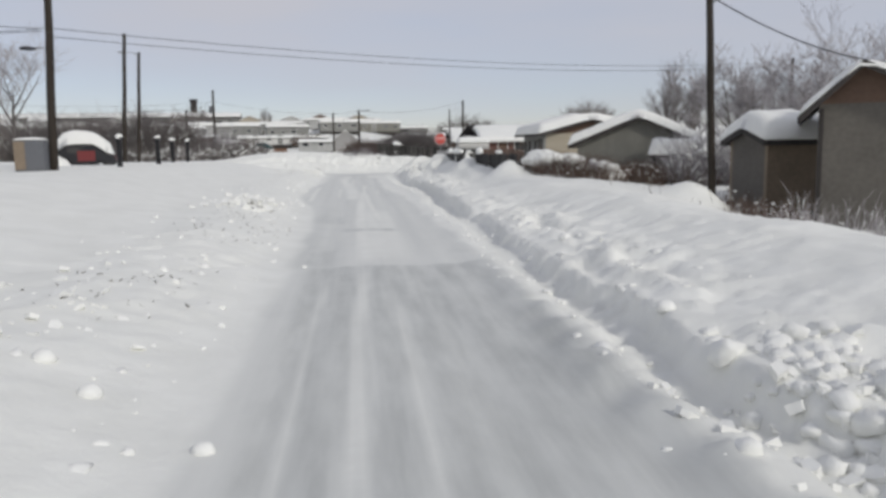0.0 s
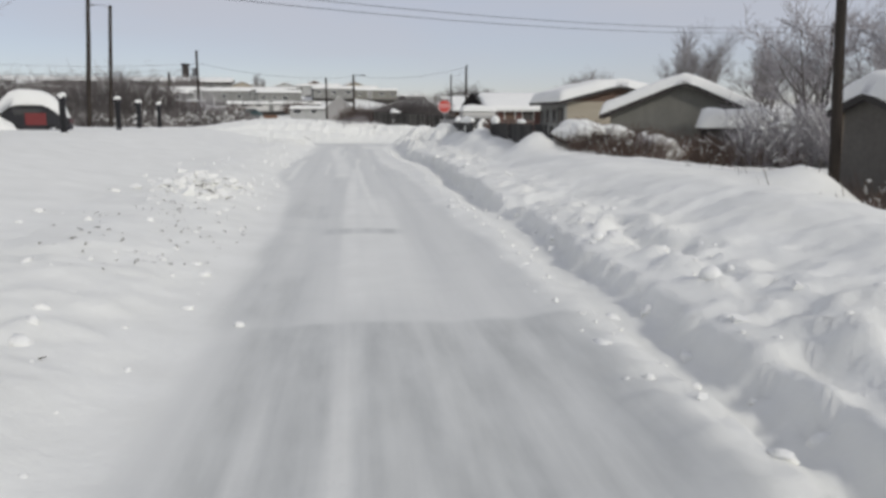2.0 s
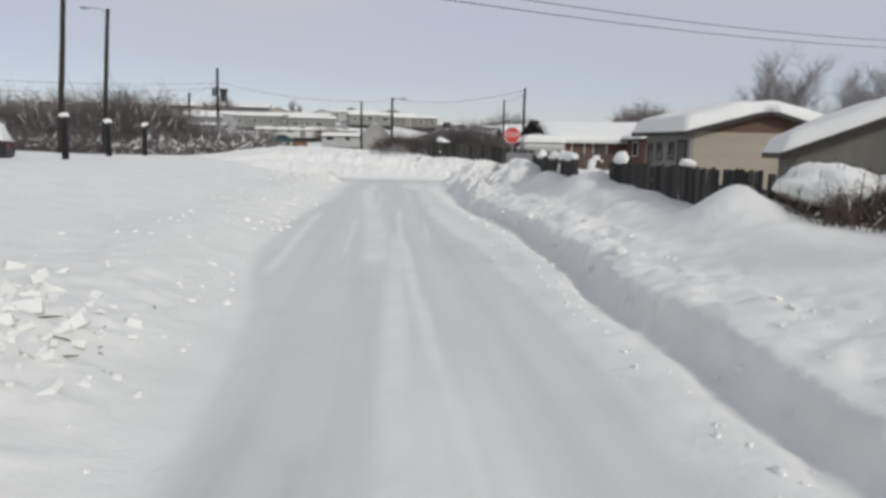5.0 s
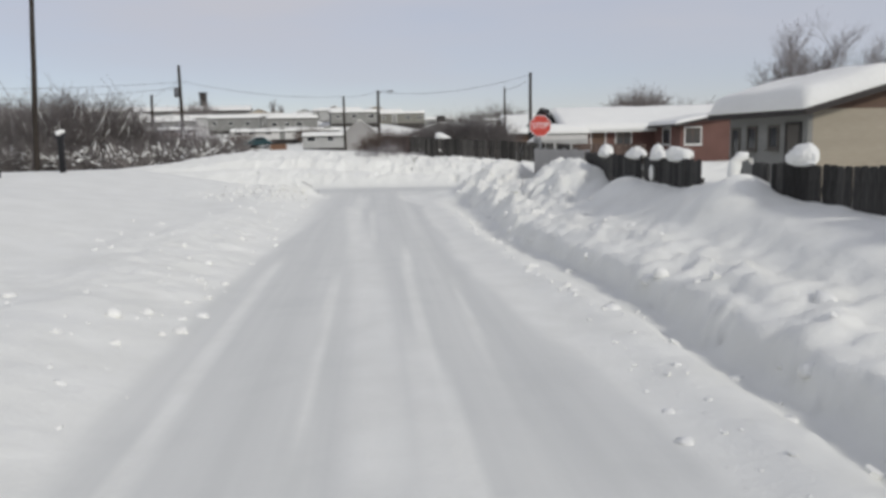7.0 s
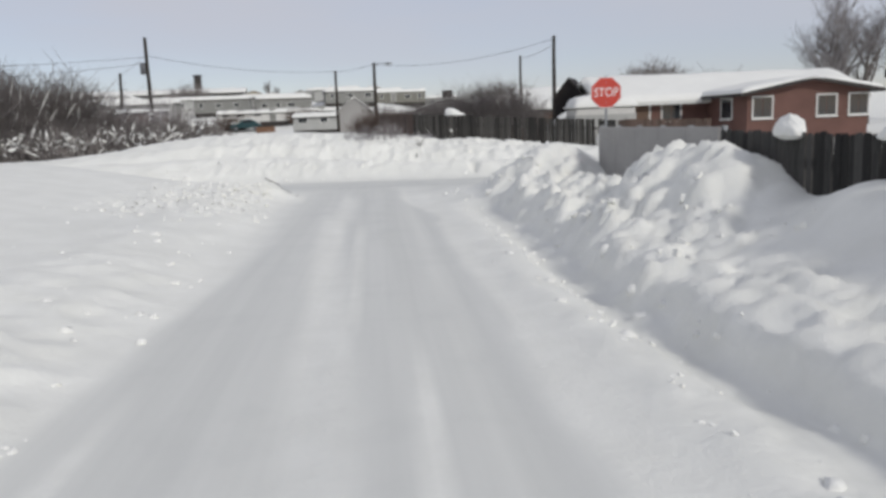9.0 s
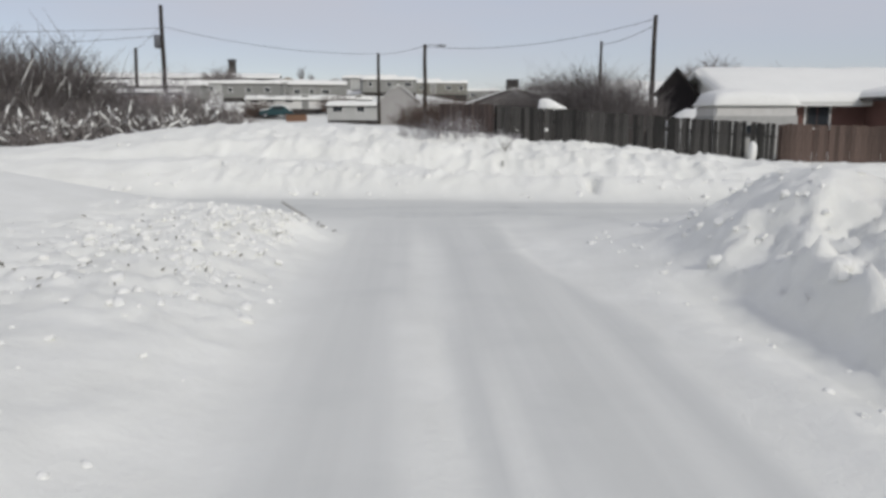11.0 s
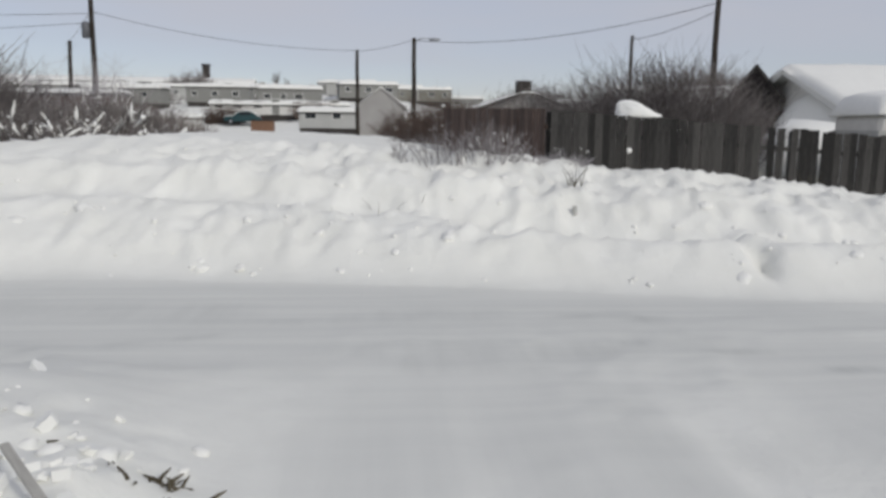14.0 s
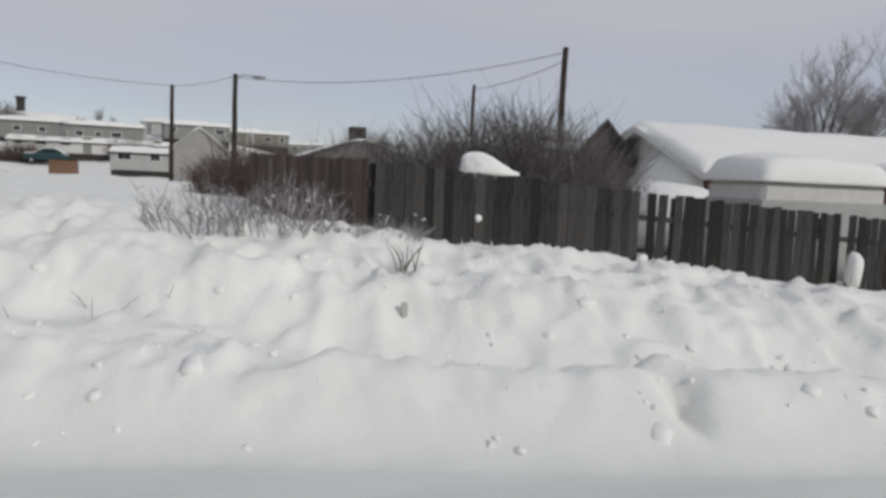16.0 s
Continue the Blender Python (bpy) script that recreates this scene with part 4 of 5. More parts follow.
curl = tube_part("snow_curl", [(5.95, 36.4, 1.05), (5.96, 36.4, 1.32), (5.97, 36.4, 1.52), (6.0, 36.4, 1.67), (6.07, 36.4, 1.76), (6.17, 36.4, 1.765), (6.24, 36.4, 1.71), (6.28, 36.4, 1.63)],
                 [0.075, 0.085, 0.10, 0.105, 0.09, 0.07, 0.05, 0.015], SNOW, None, "", 12)
tagged(curl, "column of wind-packed snow curling over the fence end", "snow", "snow caps")
snow_blob("snow_pillow", "clump of snow stuck between fence boards", (5.83, 39.6, 1.40), (0.05, 0.08, 0.16), 311, flat=1)
snow_blob("snow_pillow", "wedge of drifted snow tapering along the fence top", (4.18, 67.12, 2.34), (0.46, 0.24, 0.33), 312, n=3, flat=0.25, taper=0.55)
snow_blob("snow_pillow", "small knob of snow stuck to the fence boards", (3.98, 66.93, 1.67), (0.055, 0.04, 0.06), 314, flat=1)
snow_blob("snow_pillow", "small clod of snow caught at the fence foot", (6.6, 66.7, 1.12), (0.09, 0.08, 0.09), 315, flat=1)
snow_blob("snow_pillow", "lump of snow standing in a gap of the fence", (10.4, 66.45, 1.0), (0.14, 0.14, 0.32), 316, flat=1)
snow_blob("snow_mound", "drift of snow banked against a buried car", (-17.3, 45.1, 0.95), (1.5, 0.55, 1.15), 323, n=3, flat=0.5)
stake = box_part("marker_stake", (-0.035, 0.035, -0.015, 0.015, -0.7, 0.20), PALESIDE, bevel=0.008)
stake.matrix_basis = pose(2.3, 64.35, 0.66, -2, -1, 8)
tagged(stake, "thin grey weathered stake standing in the far bank", "stake")
snow_blob("snow_mound", "deep snow heaped against the end of the brick house", (11.2, 73.4, 1.0), (1.9, 1.6, 1.45), 320)
snow_blob("snow_mound", "tall drift of snow heaped against the gable end", (13.3, 76.8, 0.9), (0.85, 2.6, 2.4), 321)
snow_blob("snow_mound", "snow heaped over a low bush beside the fence", (7.95, 28.5, 1.42), (0.8, 0.9, 0.42), 318, n=3, flat=0.8, wild=1.4)
snow_blob("snow_mound", "snow heaped over a low bush beside the fence", (8.95, 28.2, 1.32), (0.6, 0.6, 0.34), 322, n=3, flat=0.8, wild=1.4)
snow_blob("snow_mound", "snow heaped over a bush beside the houses", (9.9, 27.0, 0.8), (0.7, 0.9, 0.5), 319, n=3, flat=0.8, wild=2.6)


# ---- bare trees and brush ----
def branch_system(seed, height, levels, spread, upright, trunk_r, twigs=5, first=0.3, curl=0.25):
    rs = random.Random(seed)
    tv, tf, cv, cf = [], [], [], []

    def grow(p, d, length, r, level):
        n = 5 if level < 2 else 3
        pts, rad = [p.copy()], [r]
        q, dd = p.copy(), d.copy()
        for k in range(n):
            dd = (dd + Vector((rs.uniform(-1, 1), rs.uniform(-1, 1), rs.uniform(-0.6, 1) + upright * 0.4)) * curl * 0.5).normalized()
            q = q + dd * (length / n)
            pts.append(q.copy())
            rad.append(r * (1 - 0.75 * (k + 1) / n) + 0.004)
        if level <= 1:
            tube(tv, tf, pts, rad, 7 if level == 0 else 5)
        else:
            tube(cv, cf, pts, rad, 3)
        if level >= levels:
            return
        kids = twigs + (2 if level == 0 else 0)
        for k in range(kids):
            t = first + (1 - first) * (k + rs.random()) / kids
            i = min(n - 1, int(t * n))
            s = t * n - i
            base = pts[i].lerp(pts[i + 1], s)
            ax = Vector((rs.uniform(-1, 1), rs.uniform(-1, 1), rs.uniform(-0.3, 0.3))).normalized()
            nd = (dd * (0.5 + upright) + ax * spread).normalized()
            rr = rad[i] * 0.55
            grow(base, nd, length * rs.uniform(0.45, 0.68), max(rr, 0.006), level + 1)
    grow(Vector((0, 0, -0.3)), Vector((rs.uniform(-0.08, 0.08), rs.uniform(-0.08, 0.08), 1)), height * 0.62, trunk_r, 0)
    return tv, tf, cv, cf


def bare_tree(label, seed, h, levels=4, spread=0.75, upright=0.55, r=0.16, twig=None, twigs=5):
    tv, tf, cv, cf = branch_system(seed, h, levels, spread, upright, r, twigs)
    ob = thing("bare_tree", label, "tree")
    raw("trunk", tv, tf, BARK, ob, smooth=True)
    raw("crown", cv, cf, twig or TWIG, ob, "fine bare twigs")
    return ob


def brush(label, seed, w, d, h, stems, mat, snow_n=0, name="brush", fan=0.35, twigs=3, thick=0.02, group="leafless brush"):
    """A thicket of many thin leafless stems, with snow lodged in it."""
    rs = random.Random(seed)
    v, f, limbs = [], [], []
    for k in range(stems):
        a = rs.random() * 2 * math.pi
        rad = math.sqrt(rs.random())
        x, y = w / 2 * rad * math.cos(a), d / 2 * rad * math.sin(a)
        hh = h * rs.uniform(0.5, 1.05) * (1 - 0.45 * rad ** 2)
        p = Vector((x, y, -0.15))
        dirv = Vector((x / w * fan * 2 + rs.uniform(-fan, fan), y / d * fan * 2 + rs.uniform(-fan, fan), 1)).normalized()
        mid = p + dirv * hh * 0.5 + Vector((rs.uniform(-1, 1), rs.uniform(-1, 1), 0)) * 0.06 * h
        tip = p + dirv * hh + Vector((rs.uniform(-1, 1), rs.uniform(-1, 1), rs.uniform(-0.3, 0.2))) * 0.14 * h
        tube(v, f, [p, mid, tip], [thick, thick * 0.7, thick * 0.25], 3)
        limbs.append((mid, tip))
        for j in range(twigs):
            t = rs.uniform(0.3, 0.95)
            b = p.lerp(mid, t * 2) if t < 0.5 else mid.lerp(tip, t * 2 - 1)
            e = b + (dirv * 0.6 + Vector((rs.uniform(-1, 1), rs.uniform(-1, 1), rs.uniform(-0.2, 0.8)))).normalized() * hh * rs.uniform(0.15, 0.35)
            tube(v, f, [b, e], [thick * 0.5, thick * 0.2], 3)
    ob = thing(name, label, "bush", group=group)
    tagged(raw("thicket", v, f, mat, ob), "leafless stems", kind="stuff")
    if snow_n:
        sv, sf = [], []
        lift = Vector((0, 0, thick * 1.3))
        for mid, tip in rs.sample(limbs, min(len(limbs), int(snow_n * 1.6))):
            t0, t1 = rs.uniform(0, 0.4), rs.uniform(0.55, 0.95)
            tube(sv, sf, [mid.lerp(tip, t0) + lift, mid.lerp(tip, (t0 + t1) / 2) + lift * 1.2, mid.lerp(tip, t1) + lift], [thick * 0.5, thick * rs.uniform(0.8, 1.35), thick * 0.4], 5)
        for k in range(int(snow_n * 0.8)):
            a, rad = rs.random() * 2 * math.pi, math.sqrt(rs.random()) * 0.95
            c = Vector((w / 2 * rad * math.cos(a), d / 2 * rad * math.sin(a), h * rs.uniform(0.05, 0.75) * (1 - 0.4 * rad)))
            sz = rs.uniform(0.02, 0.075) * min(1.8, h / 1.5)
            add_clod(sv, sf, c, (sz * rs.uniform(0.7, 2.6), sz * rs.uniform(0.6, 1.2), sz * 0.6), rs, 0.5)
        tagged(raw("lodged_snow", sv, sf, SNOW, ob, "clumps of lodged snow", smooth=True), kind="stuff")
    return ob


ICO = bmesh.new()
bmesh.ops.create_icosphere(ICO, subdivisions=2, radius=1.0)
ICO.verts.ensure_lookup_table()
ICO_V = [v.co.copy() for v in ICO.verts]
ICO_F = [tuple(v.index for v in f.verts) for f in ICO.faces]
ICO.free()


def add_clod(v, f, c, dims, rs, angular=0.22):
    s = len(v)
    o = Vector((rs.uniform(0, 90), rs.uniform(0, 90), rs.uniform(0, 90)))
    rot = Euler((rs.uniform(-0.5, 0.5), rs.uniform(-0.5, 0.5), rs.uniform(0, 6))).to_matrix()
    for p in ICO_V:
        k = 1 + angular * noise.noise(p * 1.7 + o) * 1.6
        q = rot @ Vector((p.x * k * dims[0], p.y * k * dims[1], p.z * k * dims[2]))
        v.append((c[0] + q.x, c[1] + q.y, c[2] + q.z))
    f.extend(tuple(s + i for i in t) for t in ICO_F)


def put(ob, x, y, rz=0, s=1.0, dz=0.0):
    ob.matrix_basis = pose(x, y, ground_z(x, y) + dz, 0, 0, rz) @ Matrix.Diagonal((s, s, s, 1))
    return ob


def more(ob, x, y, rz=0, dz=0.0):
    return copy_thing(ob, pose(x, y, ground_z(x, y) + dz, 0, 0, rz))


T1 = put(bare_tree("tall bare cottonwood with upswept limbs", 501, 11.6, 4, 0.72, 0.62, 0.40, LIMB, 6), 44.9, 104, 20)
T2 = put(bare_tree("broad bare cottonwood with dense twigs", 502, 12.2, 4, 0.8, 0.58, 0.38, LIMB, 6), 49.5, 107, 80)
for x, y, r in ((61, 114, 40), (67, 124, 250), (57.5, 124, 130), (47.0, 109.5, 200)):
    more(T1, x, y, r)
for x, y, r in ((70, 118, 10), (59, 108, 200), (77, 125, 77)):
    more(T2, x, y, r)
T3 = put(bare_tree("bare yard tree powdered with snow", 503, 6.8, 4, 0.8, 0.5, 0.13, TWIG_GREY, 5), 23.0, 30, 0)
T4 = put(bare_tree("tangled bare yard tree with many stems", 504, 5.4, 4, 0.85, 0.45, 0.11, TWIG_GREY, 5), 20.2, 28.6, 70)
for x, y, r in ((24.5, 34, 220), (28, 31, 10), (29, 39, 66)):
    more(T3, x, y, r)
for x, y, r in ((21.5, 33.5, 15), (22.5, 25, 200), (25.5, 27.5, 300), (26, 36.5, 10), (16.6, 29.6, 33), (18.0, 31.2, 140), (18.9, 28.0, 250)):
    more(T4, x, y, r)
put(bare_tree("bare tree dusted with snow beyond the pole", 505, 6.5, 4, 0.8, 0.45, 0.14, TWIG_GREY), -15.8, 38.0, 30)

B_WEED = put(brush("tall pale weed stalks standing before the outbuilding", 620, 1.3, 1.0, 1.0, 70, TWIG_GREY, 5, thick=0.010, fan=0.22, twigs=2, group="tall weeds"), 10.3, 12.6)
for x, y, r in ((11.2, 13.0, 70), (9.7, 13.4, 160), (12.0, 12.4, 220)):
    more(B_WEED, x, y, r)

# brush by the sheds, the houses and the fences
B_GREY = put(brush("tangle of brown leafless brush poking out of the snow", 601, 1.7, 1.5, 0.8, 150, TWIG_RED, 9, thick=0.009), 10.7, 18.3)
B_BROWN = put(brush("brown leafless hedge holding clumps of snow", 602, 3.0, 1.6, 1.2, 460, TWIG_RED, 14, thick=0.010), 10.0, 30.2)
for x, y, r in ((10.2, 16.4, 30), (11.2, 16.9, 80), (9.9, 15.0, 10)):
    more(B_GREY, x, y, r)
for x, y, r in ((12.6, 30.4, 10), (15.2, 30.0, 190), (11.4, 27.6, 100), (17.5, 30.6, 60), (9.2, 26.2, 20), (8.0, 28.3, 90), (9.3, 27.6, 10), (13.5, 27.2, 140), (8.6, 29.6, 80)):
    more(B_BROWN, x, y, r)
B_SHRUB = put(brush("dense grey shrub powdered with snow beside the house", 611, 2.8, 2.2, 2.6, 420, TWIG_GREY, 90, thick=0.016, fan=0.5, twigs=4), 14.2, 27.2)
for x, y, r in ((15.8, 26.0, 60), (17.2, 28.4, 140), (19.2, 28.6, 220), (21.5, 29.5, 300)):
    more(B_SHRUB, x, y, r)
B_DARK = put(brush("big dark leafless bush rising behind the fence", 603, 4.0, 2.6, 3.1, 1700, TWIG, 8, thick=0.012, fan=0.38, twigs=4), 6.0, 71.2)
more(B_DARK, 6.9, 72.4, 160)
B_LOW = put(brush("dark leafless bush behind the board fence", 613, 3.6, 2.4, 2.2, 1100, TWIG, 8, thick=0.011, fan=0.4, twigs=4), 4.3, 71.2)
more(B_LOW, 3.6, 73.5, 250)
B_FRONT = put(brush("grey leafless bush holding snow before the brown fence", 604, 2.0, 1.2, 0.95, 95, LIMB, 4, thick=0.008, fan=0.6, twigs=4), 0.3, 66.5)
more(B_FRONT, 1.1, 66.4, 50)
B_DOME = put(brush("low frosted dome of grey twigs at the fence foot", 614, 0.9, 0.7, 0.42, 130, TWIG_GREY, 6, thick=0.006, fan=0.9, twigs=4, group="frosted shrubs"), 2.6, 66.4)
more(B_DOME, 1.75, 66.5, 120)
B_STAIN = put(brush("rust-brown leafless bush beside the stained fence", 610, 3.0, 2.2, 1.9, 520, TWIG_RED, 10, thick=0.011, fan=0.4, twigs=4), 1.2, 77.0)
for x, y, r in ((1.8, 79.0, 80), (3.0, 77.5, 170)):
    more(B_STAIN, x, y, r)
B_HEDGE = put(brush("dense dark thicket speckled with snow", 605, 5.5, 4.0, 2.7, 620, TWIG, 60, thick=0.024, fan=0.5, twigs=4), -17.6, 82)
for x, y, r in ((-15.0, 84.5, 250), (-12.0, 86.5, 310), (-22.5, 79.5, 40), (-28.5, 81, 120)):
    more(B_HEDGE, x, y, r)
B_THICK = put(brush("tall dark thicket of bare branches", 612, 6.0, 4.5, 5.7, 1000, TWIG, 60, thick=0.034, fan=0.4, twigs=5), -23.5, 84.5)
for x, y, r in ((-21.6, 83.2, 250), (-19.9, 86.0, 20), (-28.0, 86, 40), (-33.0, 87, 130), (-38.5, 88, 200), (-44.5, 90, 20), (-50, 93, 160), (-31, 93, 300)):
    more(B_THICK, x, y, r)
B_RUST = put(brush("rust-brown thicket along the far bank", 606, 5.0, 3.0, 2.6, 700, TWIG_RED, 30, thick=0.018, fan=0.5), -14.0, 101)
for x, y, r in ((-19.5, 104, 60), (-16.0, 89, 15), (-19.0, 90, 120), (-18.5, 100, 150), (1.5, 100, 20), (4.2, 98, 100), (-20, 148, 10), (-30, 150, 90), (-9, 149, 200), (-40, 147, 30), (-6, 178, 80), (-27, 180, 130), (-50, 182, 20), (8, 150, 33)):
    more(B_RUST, x, y, r)
B_SNOWY = put(brush("sprawling leafless branches laden with snow", 607, 5.0, 3.2, 2.6, 110, TWIG, 28, thick=0.06, fan=1.1), -14.5, 92)
for x, y, r in ((-18.5, 86, 70), (-11.5, 84, 160), (-15.2, 81, 200), (-22, 84, 20), (-19.0, 79, 120), (-12.6, 79.5, 30), (-16.5, 78.5, 300), (-22.5, 79.5, 210), (-14.2, 86.5, 260), (-26, 81, 45), (-27, 127, 140), (-35, 151, 250), (-30, 144, 190), (-20, 176, 15), (-12, 178, 130), (-33, 178, 220), (-45, 177, 65), (-38, 205, 10), (-25, 207, 100), (-10, 206, 200)):
    more(B_SNOWY, x, y, r)

B_TALL = put(brush("tall thin leafless shoots around the pole", 609, 4.5, 2.5, 5.2, 190, TWIG_GREY, 20, thick=0.022, fan=0.25, twigs=3), -18.0, 90.5)
for x, y, r in ((-21.0, 92, 40), (-15.2, 93.5, 100), (-24.5, 90, 200)):
    more(B_TALL, x, y, r)


# ---- posts in the snow field ----
def lamp_post(x, y, top):
    z0 = ground_z(x, y)
    ob = thing("bollard_post", "dark post with a pale snow-capped head in the snow field", "post", pose(x, y, z0), "row of snow-capped posts")
    h = top - z0
    tube_part("shaft", [(0, 0, -0.4), (0, 0, h - 0.35), (0, 0, h - 0.33), (0, 0, h - 0.28)], [0.125, 0.12, 0.15, 0.15], DARKMETAL, ob, "", 10)
    bm = bmesh.new()
    box(bm, -0.15, 0.15, -0.15, 0.15, h - 0.28, h - 0.14, 0.02)
    part("head", bm, DARKMETAL, ob)
    v, f = [], []
    add_clod(v, f, (0, 0, h - 0.12), (0.19, 0.19, 0.11), random.Random(int(y)), 0.12)
    raw("cap", v, f, SNOW, ob, "cap of fresh snow", smooth=True)
    return ob


for x, y, t in ((-10.5, 36.0, 2.84), (-10.75, 44.1, 2.92), (-11.2, 49.6, 2.9), (-11.5, 55.5, 2.92)):
    lamp_post(x, y, t)

# cabinet, buried truck and trailer on the left
cab = thing("utility_cabinet", "grey steel utility cabinet with a tan side beside the pole", "cabinet", pose(-12.5, 31.2, ground_z(-12.5, 31.2), 0, 0, 8))
box_part("body", (-0.55, 0.55, -0.4, 0.4, -0.3, 1.25), CABINET, cab, bevel=0.02)
box_part("side_panel", (-0.54, -0.14, -0.442, -0.424, 0.08, 1.2), SHEDTAN, cab, "tan panel")
box_part("door", (-0.5, 0.5, -0.422, -0.402, 0.1, 1.18), CABINET, cab, bevel=0.006)
roof_snow([(-0.56, 1.254), (0.56, 1.254)], -0.41, 0.41, 0.10, 41, "snow_cover", cab, 6)


def buried_car(x, y, rz, paint, label, snow_h=0.55, seed=1, name="car", dz=-0.15):
    z0 = ground_z(x, y)
    ob = thing(name, label, "car", pose(x, y, z0 + dz, 0, 0, rz))
    prof = [(-2.1, 0.35), (-2.15, 0.75), (-1.95, 0.95), (-1.0, 1.05), (-0.45, 1.55), (1.05, 1.58), (1.75, 1.05), (2.15, 0.95), (2.2, 0.45), (2.1, 0.35)]
    bm = bmesh.new()
    a = [bm.verts.new((px, -0.86, pz)) for px, pz in prof]
    b = [bm.verts.new((px, 0.86, pz)) for px, pz in prof]
    bm.faces.new(a); bm.faces.new(b[::-1])
    for k in range(len(prof)):
        bm.faces.new((a[k], b[k], b[(k + 1) % len(prof)], a[(k + 1) % len(prof)]))
    bmesh.ops.recalc_face_normals(bm, faces=bm.faces)
    bmesh.ops.bevel(bm, geom=list(bm.edges), offset=0.05, segments=2, affect="EDGES")
    part("body", bm, paint, ob, smooth=False)
    for s in (-1, 1):
        for wx in (-1.35, 1.35):
            wheel = tube_part("wheel", [(wx, s * 0.70, 0.32), (wx, s * 0.885, 0.32)], [0.32, 0.32], RUBBER, ob, "", 16)
            tube_part("rim", [(wx, s * 0.886, 0.32), (wx, s * 0.90, 0.32)], [0.19, 0.17], STEEL, wheel, "", 12)
        box_part("side_window", (-0.35, 0.95, min(s * 0.862, s * 0.874), max(s * 0.862, s * 0.874), 1.1, 1.42), GLASS, ob)
    for s in (-0.6, 0.6):
        box_part("tail_light", (2.19, 2.22, s - 0.12, s + 0.12, 0.72, 0.90), REDPAINT, ob)
    roof_snow([(-2.1, 0.97), (-1.0, 1.09), (-0.45, 1.60), (1.05, 1.63), (1.75, 1.1), (2.1, 0.99)], -0.86, 0.86, snow_h, seed, "snow_load", ob, 8)
    return ob


truck = buried_car(-16.0, 46.3, 14, DARKMETAL, "dark car with a red door under a mound of snow", 0.78, 51, dz=-0.40)
box_part("door", (0.15, 1.10, -0.90, -0.876, 0.62, 1.22), REDPAINT, truck, "red door", 0.008)
buried_car(-18.2, 33.5, 15, DARKMETAL, "dark pickup-sized car half buried in snow", 0.45, 52)
buried_car(-17.3, 146.0, 5, TEAL, "dark teal car parked before white mobile homes", 0.12, 53, dz=0.1)
bin_ = thing("dumpster", "rust-orange steel dumpster in the snow", "dumpster", pose(-11.2, 121.0, ground_z(-11.2, 121.0) + 0.5))
box_part("body", (-0.95, 0.95, -0.6, 0.6, -0.8, 1.25), ORANGE, bin_, bevel=0.03)
box_part("lid", (-0.98, 0.98, -0.63, 0.63, 1.252, 1.31), DARKMETAL, bin_)
for k in (-0.6, 0.0, 0.6):
    box_part("rib", (k - 0.04, k + 0.04, -0.64, -0.602, 0.0, 1.2), ORANGE, bin_)


# ---- mobile homes and houses on the rise ----
def mobile_home(x, y, rz, length, mat, seed, snow=0.55, h=2.2, label="long pale mobile home with a snowy roof on the rise"):
    z0 = ground_z(x, y)
    ob = thing("mobile_home", label, "mobile home", pose(x, y, z0, 0, 0, rz), "mobile homes on the rise")
    box_part("skirting", (-length / 2 + 0.05, length / 2 - 0.05, -1.55, 1.55, -1.2, 0.55), DARKTRIM, ob, "dark skirting")
    box_part("body", (-length / 2, length / 2, -1.65, 1.65, 0.5, h + 0.3), mat, ob, bevel=0.03)
    box_part("roof_edge", (-length / 2 - 0.15, length / 2 + 0.15, -1.8, 1.8, h + 0.302, h + 0.42), DARKTRIM, ob)
    rs = random.Random(seed)
    k = -length / 2 + 1.2
    while k < length / 2 - 1.0:
        if rs.random() < 0.75:
            window(ob, k, 1.75, rs.choice((0.6, 0.8, 1.1)), 0.6, "y-", -1.65, TRIM if mat is not WHITESIDE else DARKTRIM, 2, False)
        else:
            door(ob, k, 0.55, "y-", -1.65, GREYSIDE, 1.85)
        k += rs.uniform(1.9, 3.0)
    s = roof_snow([(-1.82, h + 0.424), (0, h + 0.58), (1.82, h + 0.424)], -length / 2 - 0.16, length / 2 + 0.16, snow, seed, "roof_snow", ob, 10)
    s.matrix_basis = pose(0, 0, 0, 0, 0, -90)
    return ob


rs = random.Random(77)
for x, y, ln, m, h in ((-23.0, 131.5, 8.5, WHITESIDE, 2.0), (-5.6, 131.0, 6.5, PALESIDE, 1.7), (-33.5, 134.0, 9.0, GREYSIDE, 2.1),
                       (-36.0, 163.0, 11.0, GREYSIDE, 2.4), (-24.5, 169.0, 9.0, GREYSIDE, 2.4), (-13.5, 161.0, 8.5, GREYSIDE, 2.4), (-3.0, 167.0, 8.5, GREYSIDE, 2.4), (-48.0, 165.0, 10.5, GREYSIDE, 2.4)):
    mobile_home(x, y, rs.uniform(-14, 14), ln, m, rs.randrange(999), 0.5, h - rs.uniform(0, 0.4))
mobile_home(-27.5, 106.0, -3, 19.0, BROWN, 321, 0.25, 3.0, "long low brown home with a dark eave behind the thicket")
mobile_home(-13.5, 151.5, 2, 17.0, WHITESIDE, 333, 0.5, 1.3, "low white mobile home behind the parked car")
rows = ((192, -80, 12, 7), (222, -100, 40, 9), (252, -115, 62, 10))
for y, x0, x1, n in rows:
    for k in range(n):
        x = x0 + (x1 - x0) * (k + 0.5) / n + rs.uniform(-1.5, 1.5)
        mobile_home(x, y + rs.uniform(-4, 4), rs.uniform(-10, 12), min(13.0, (x1 - x0) / n * 0.78), rs.choice((PALESIDE, GREENGREY, GREYSIDE, GREYSIDE)), rs.randrange(999))
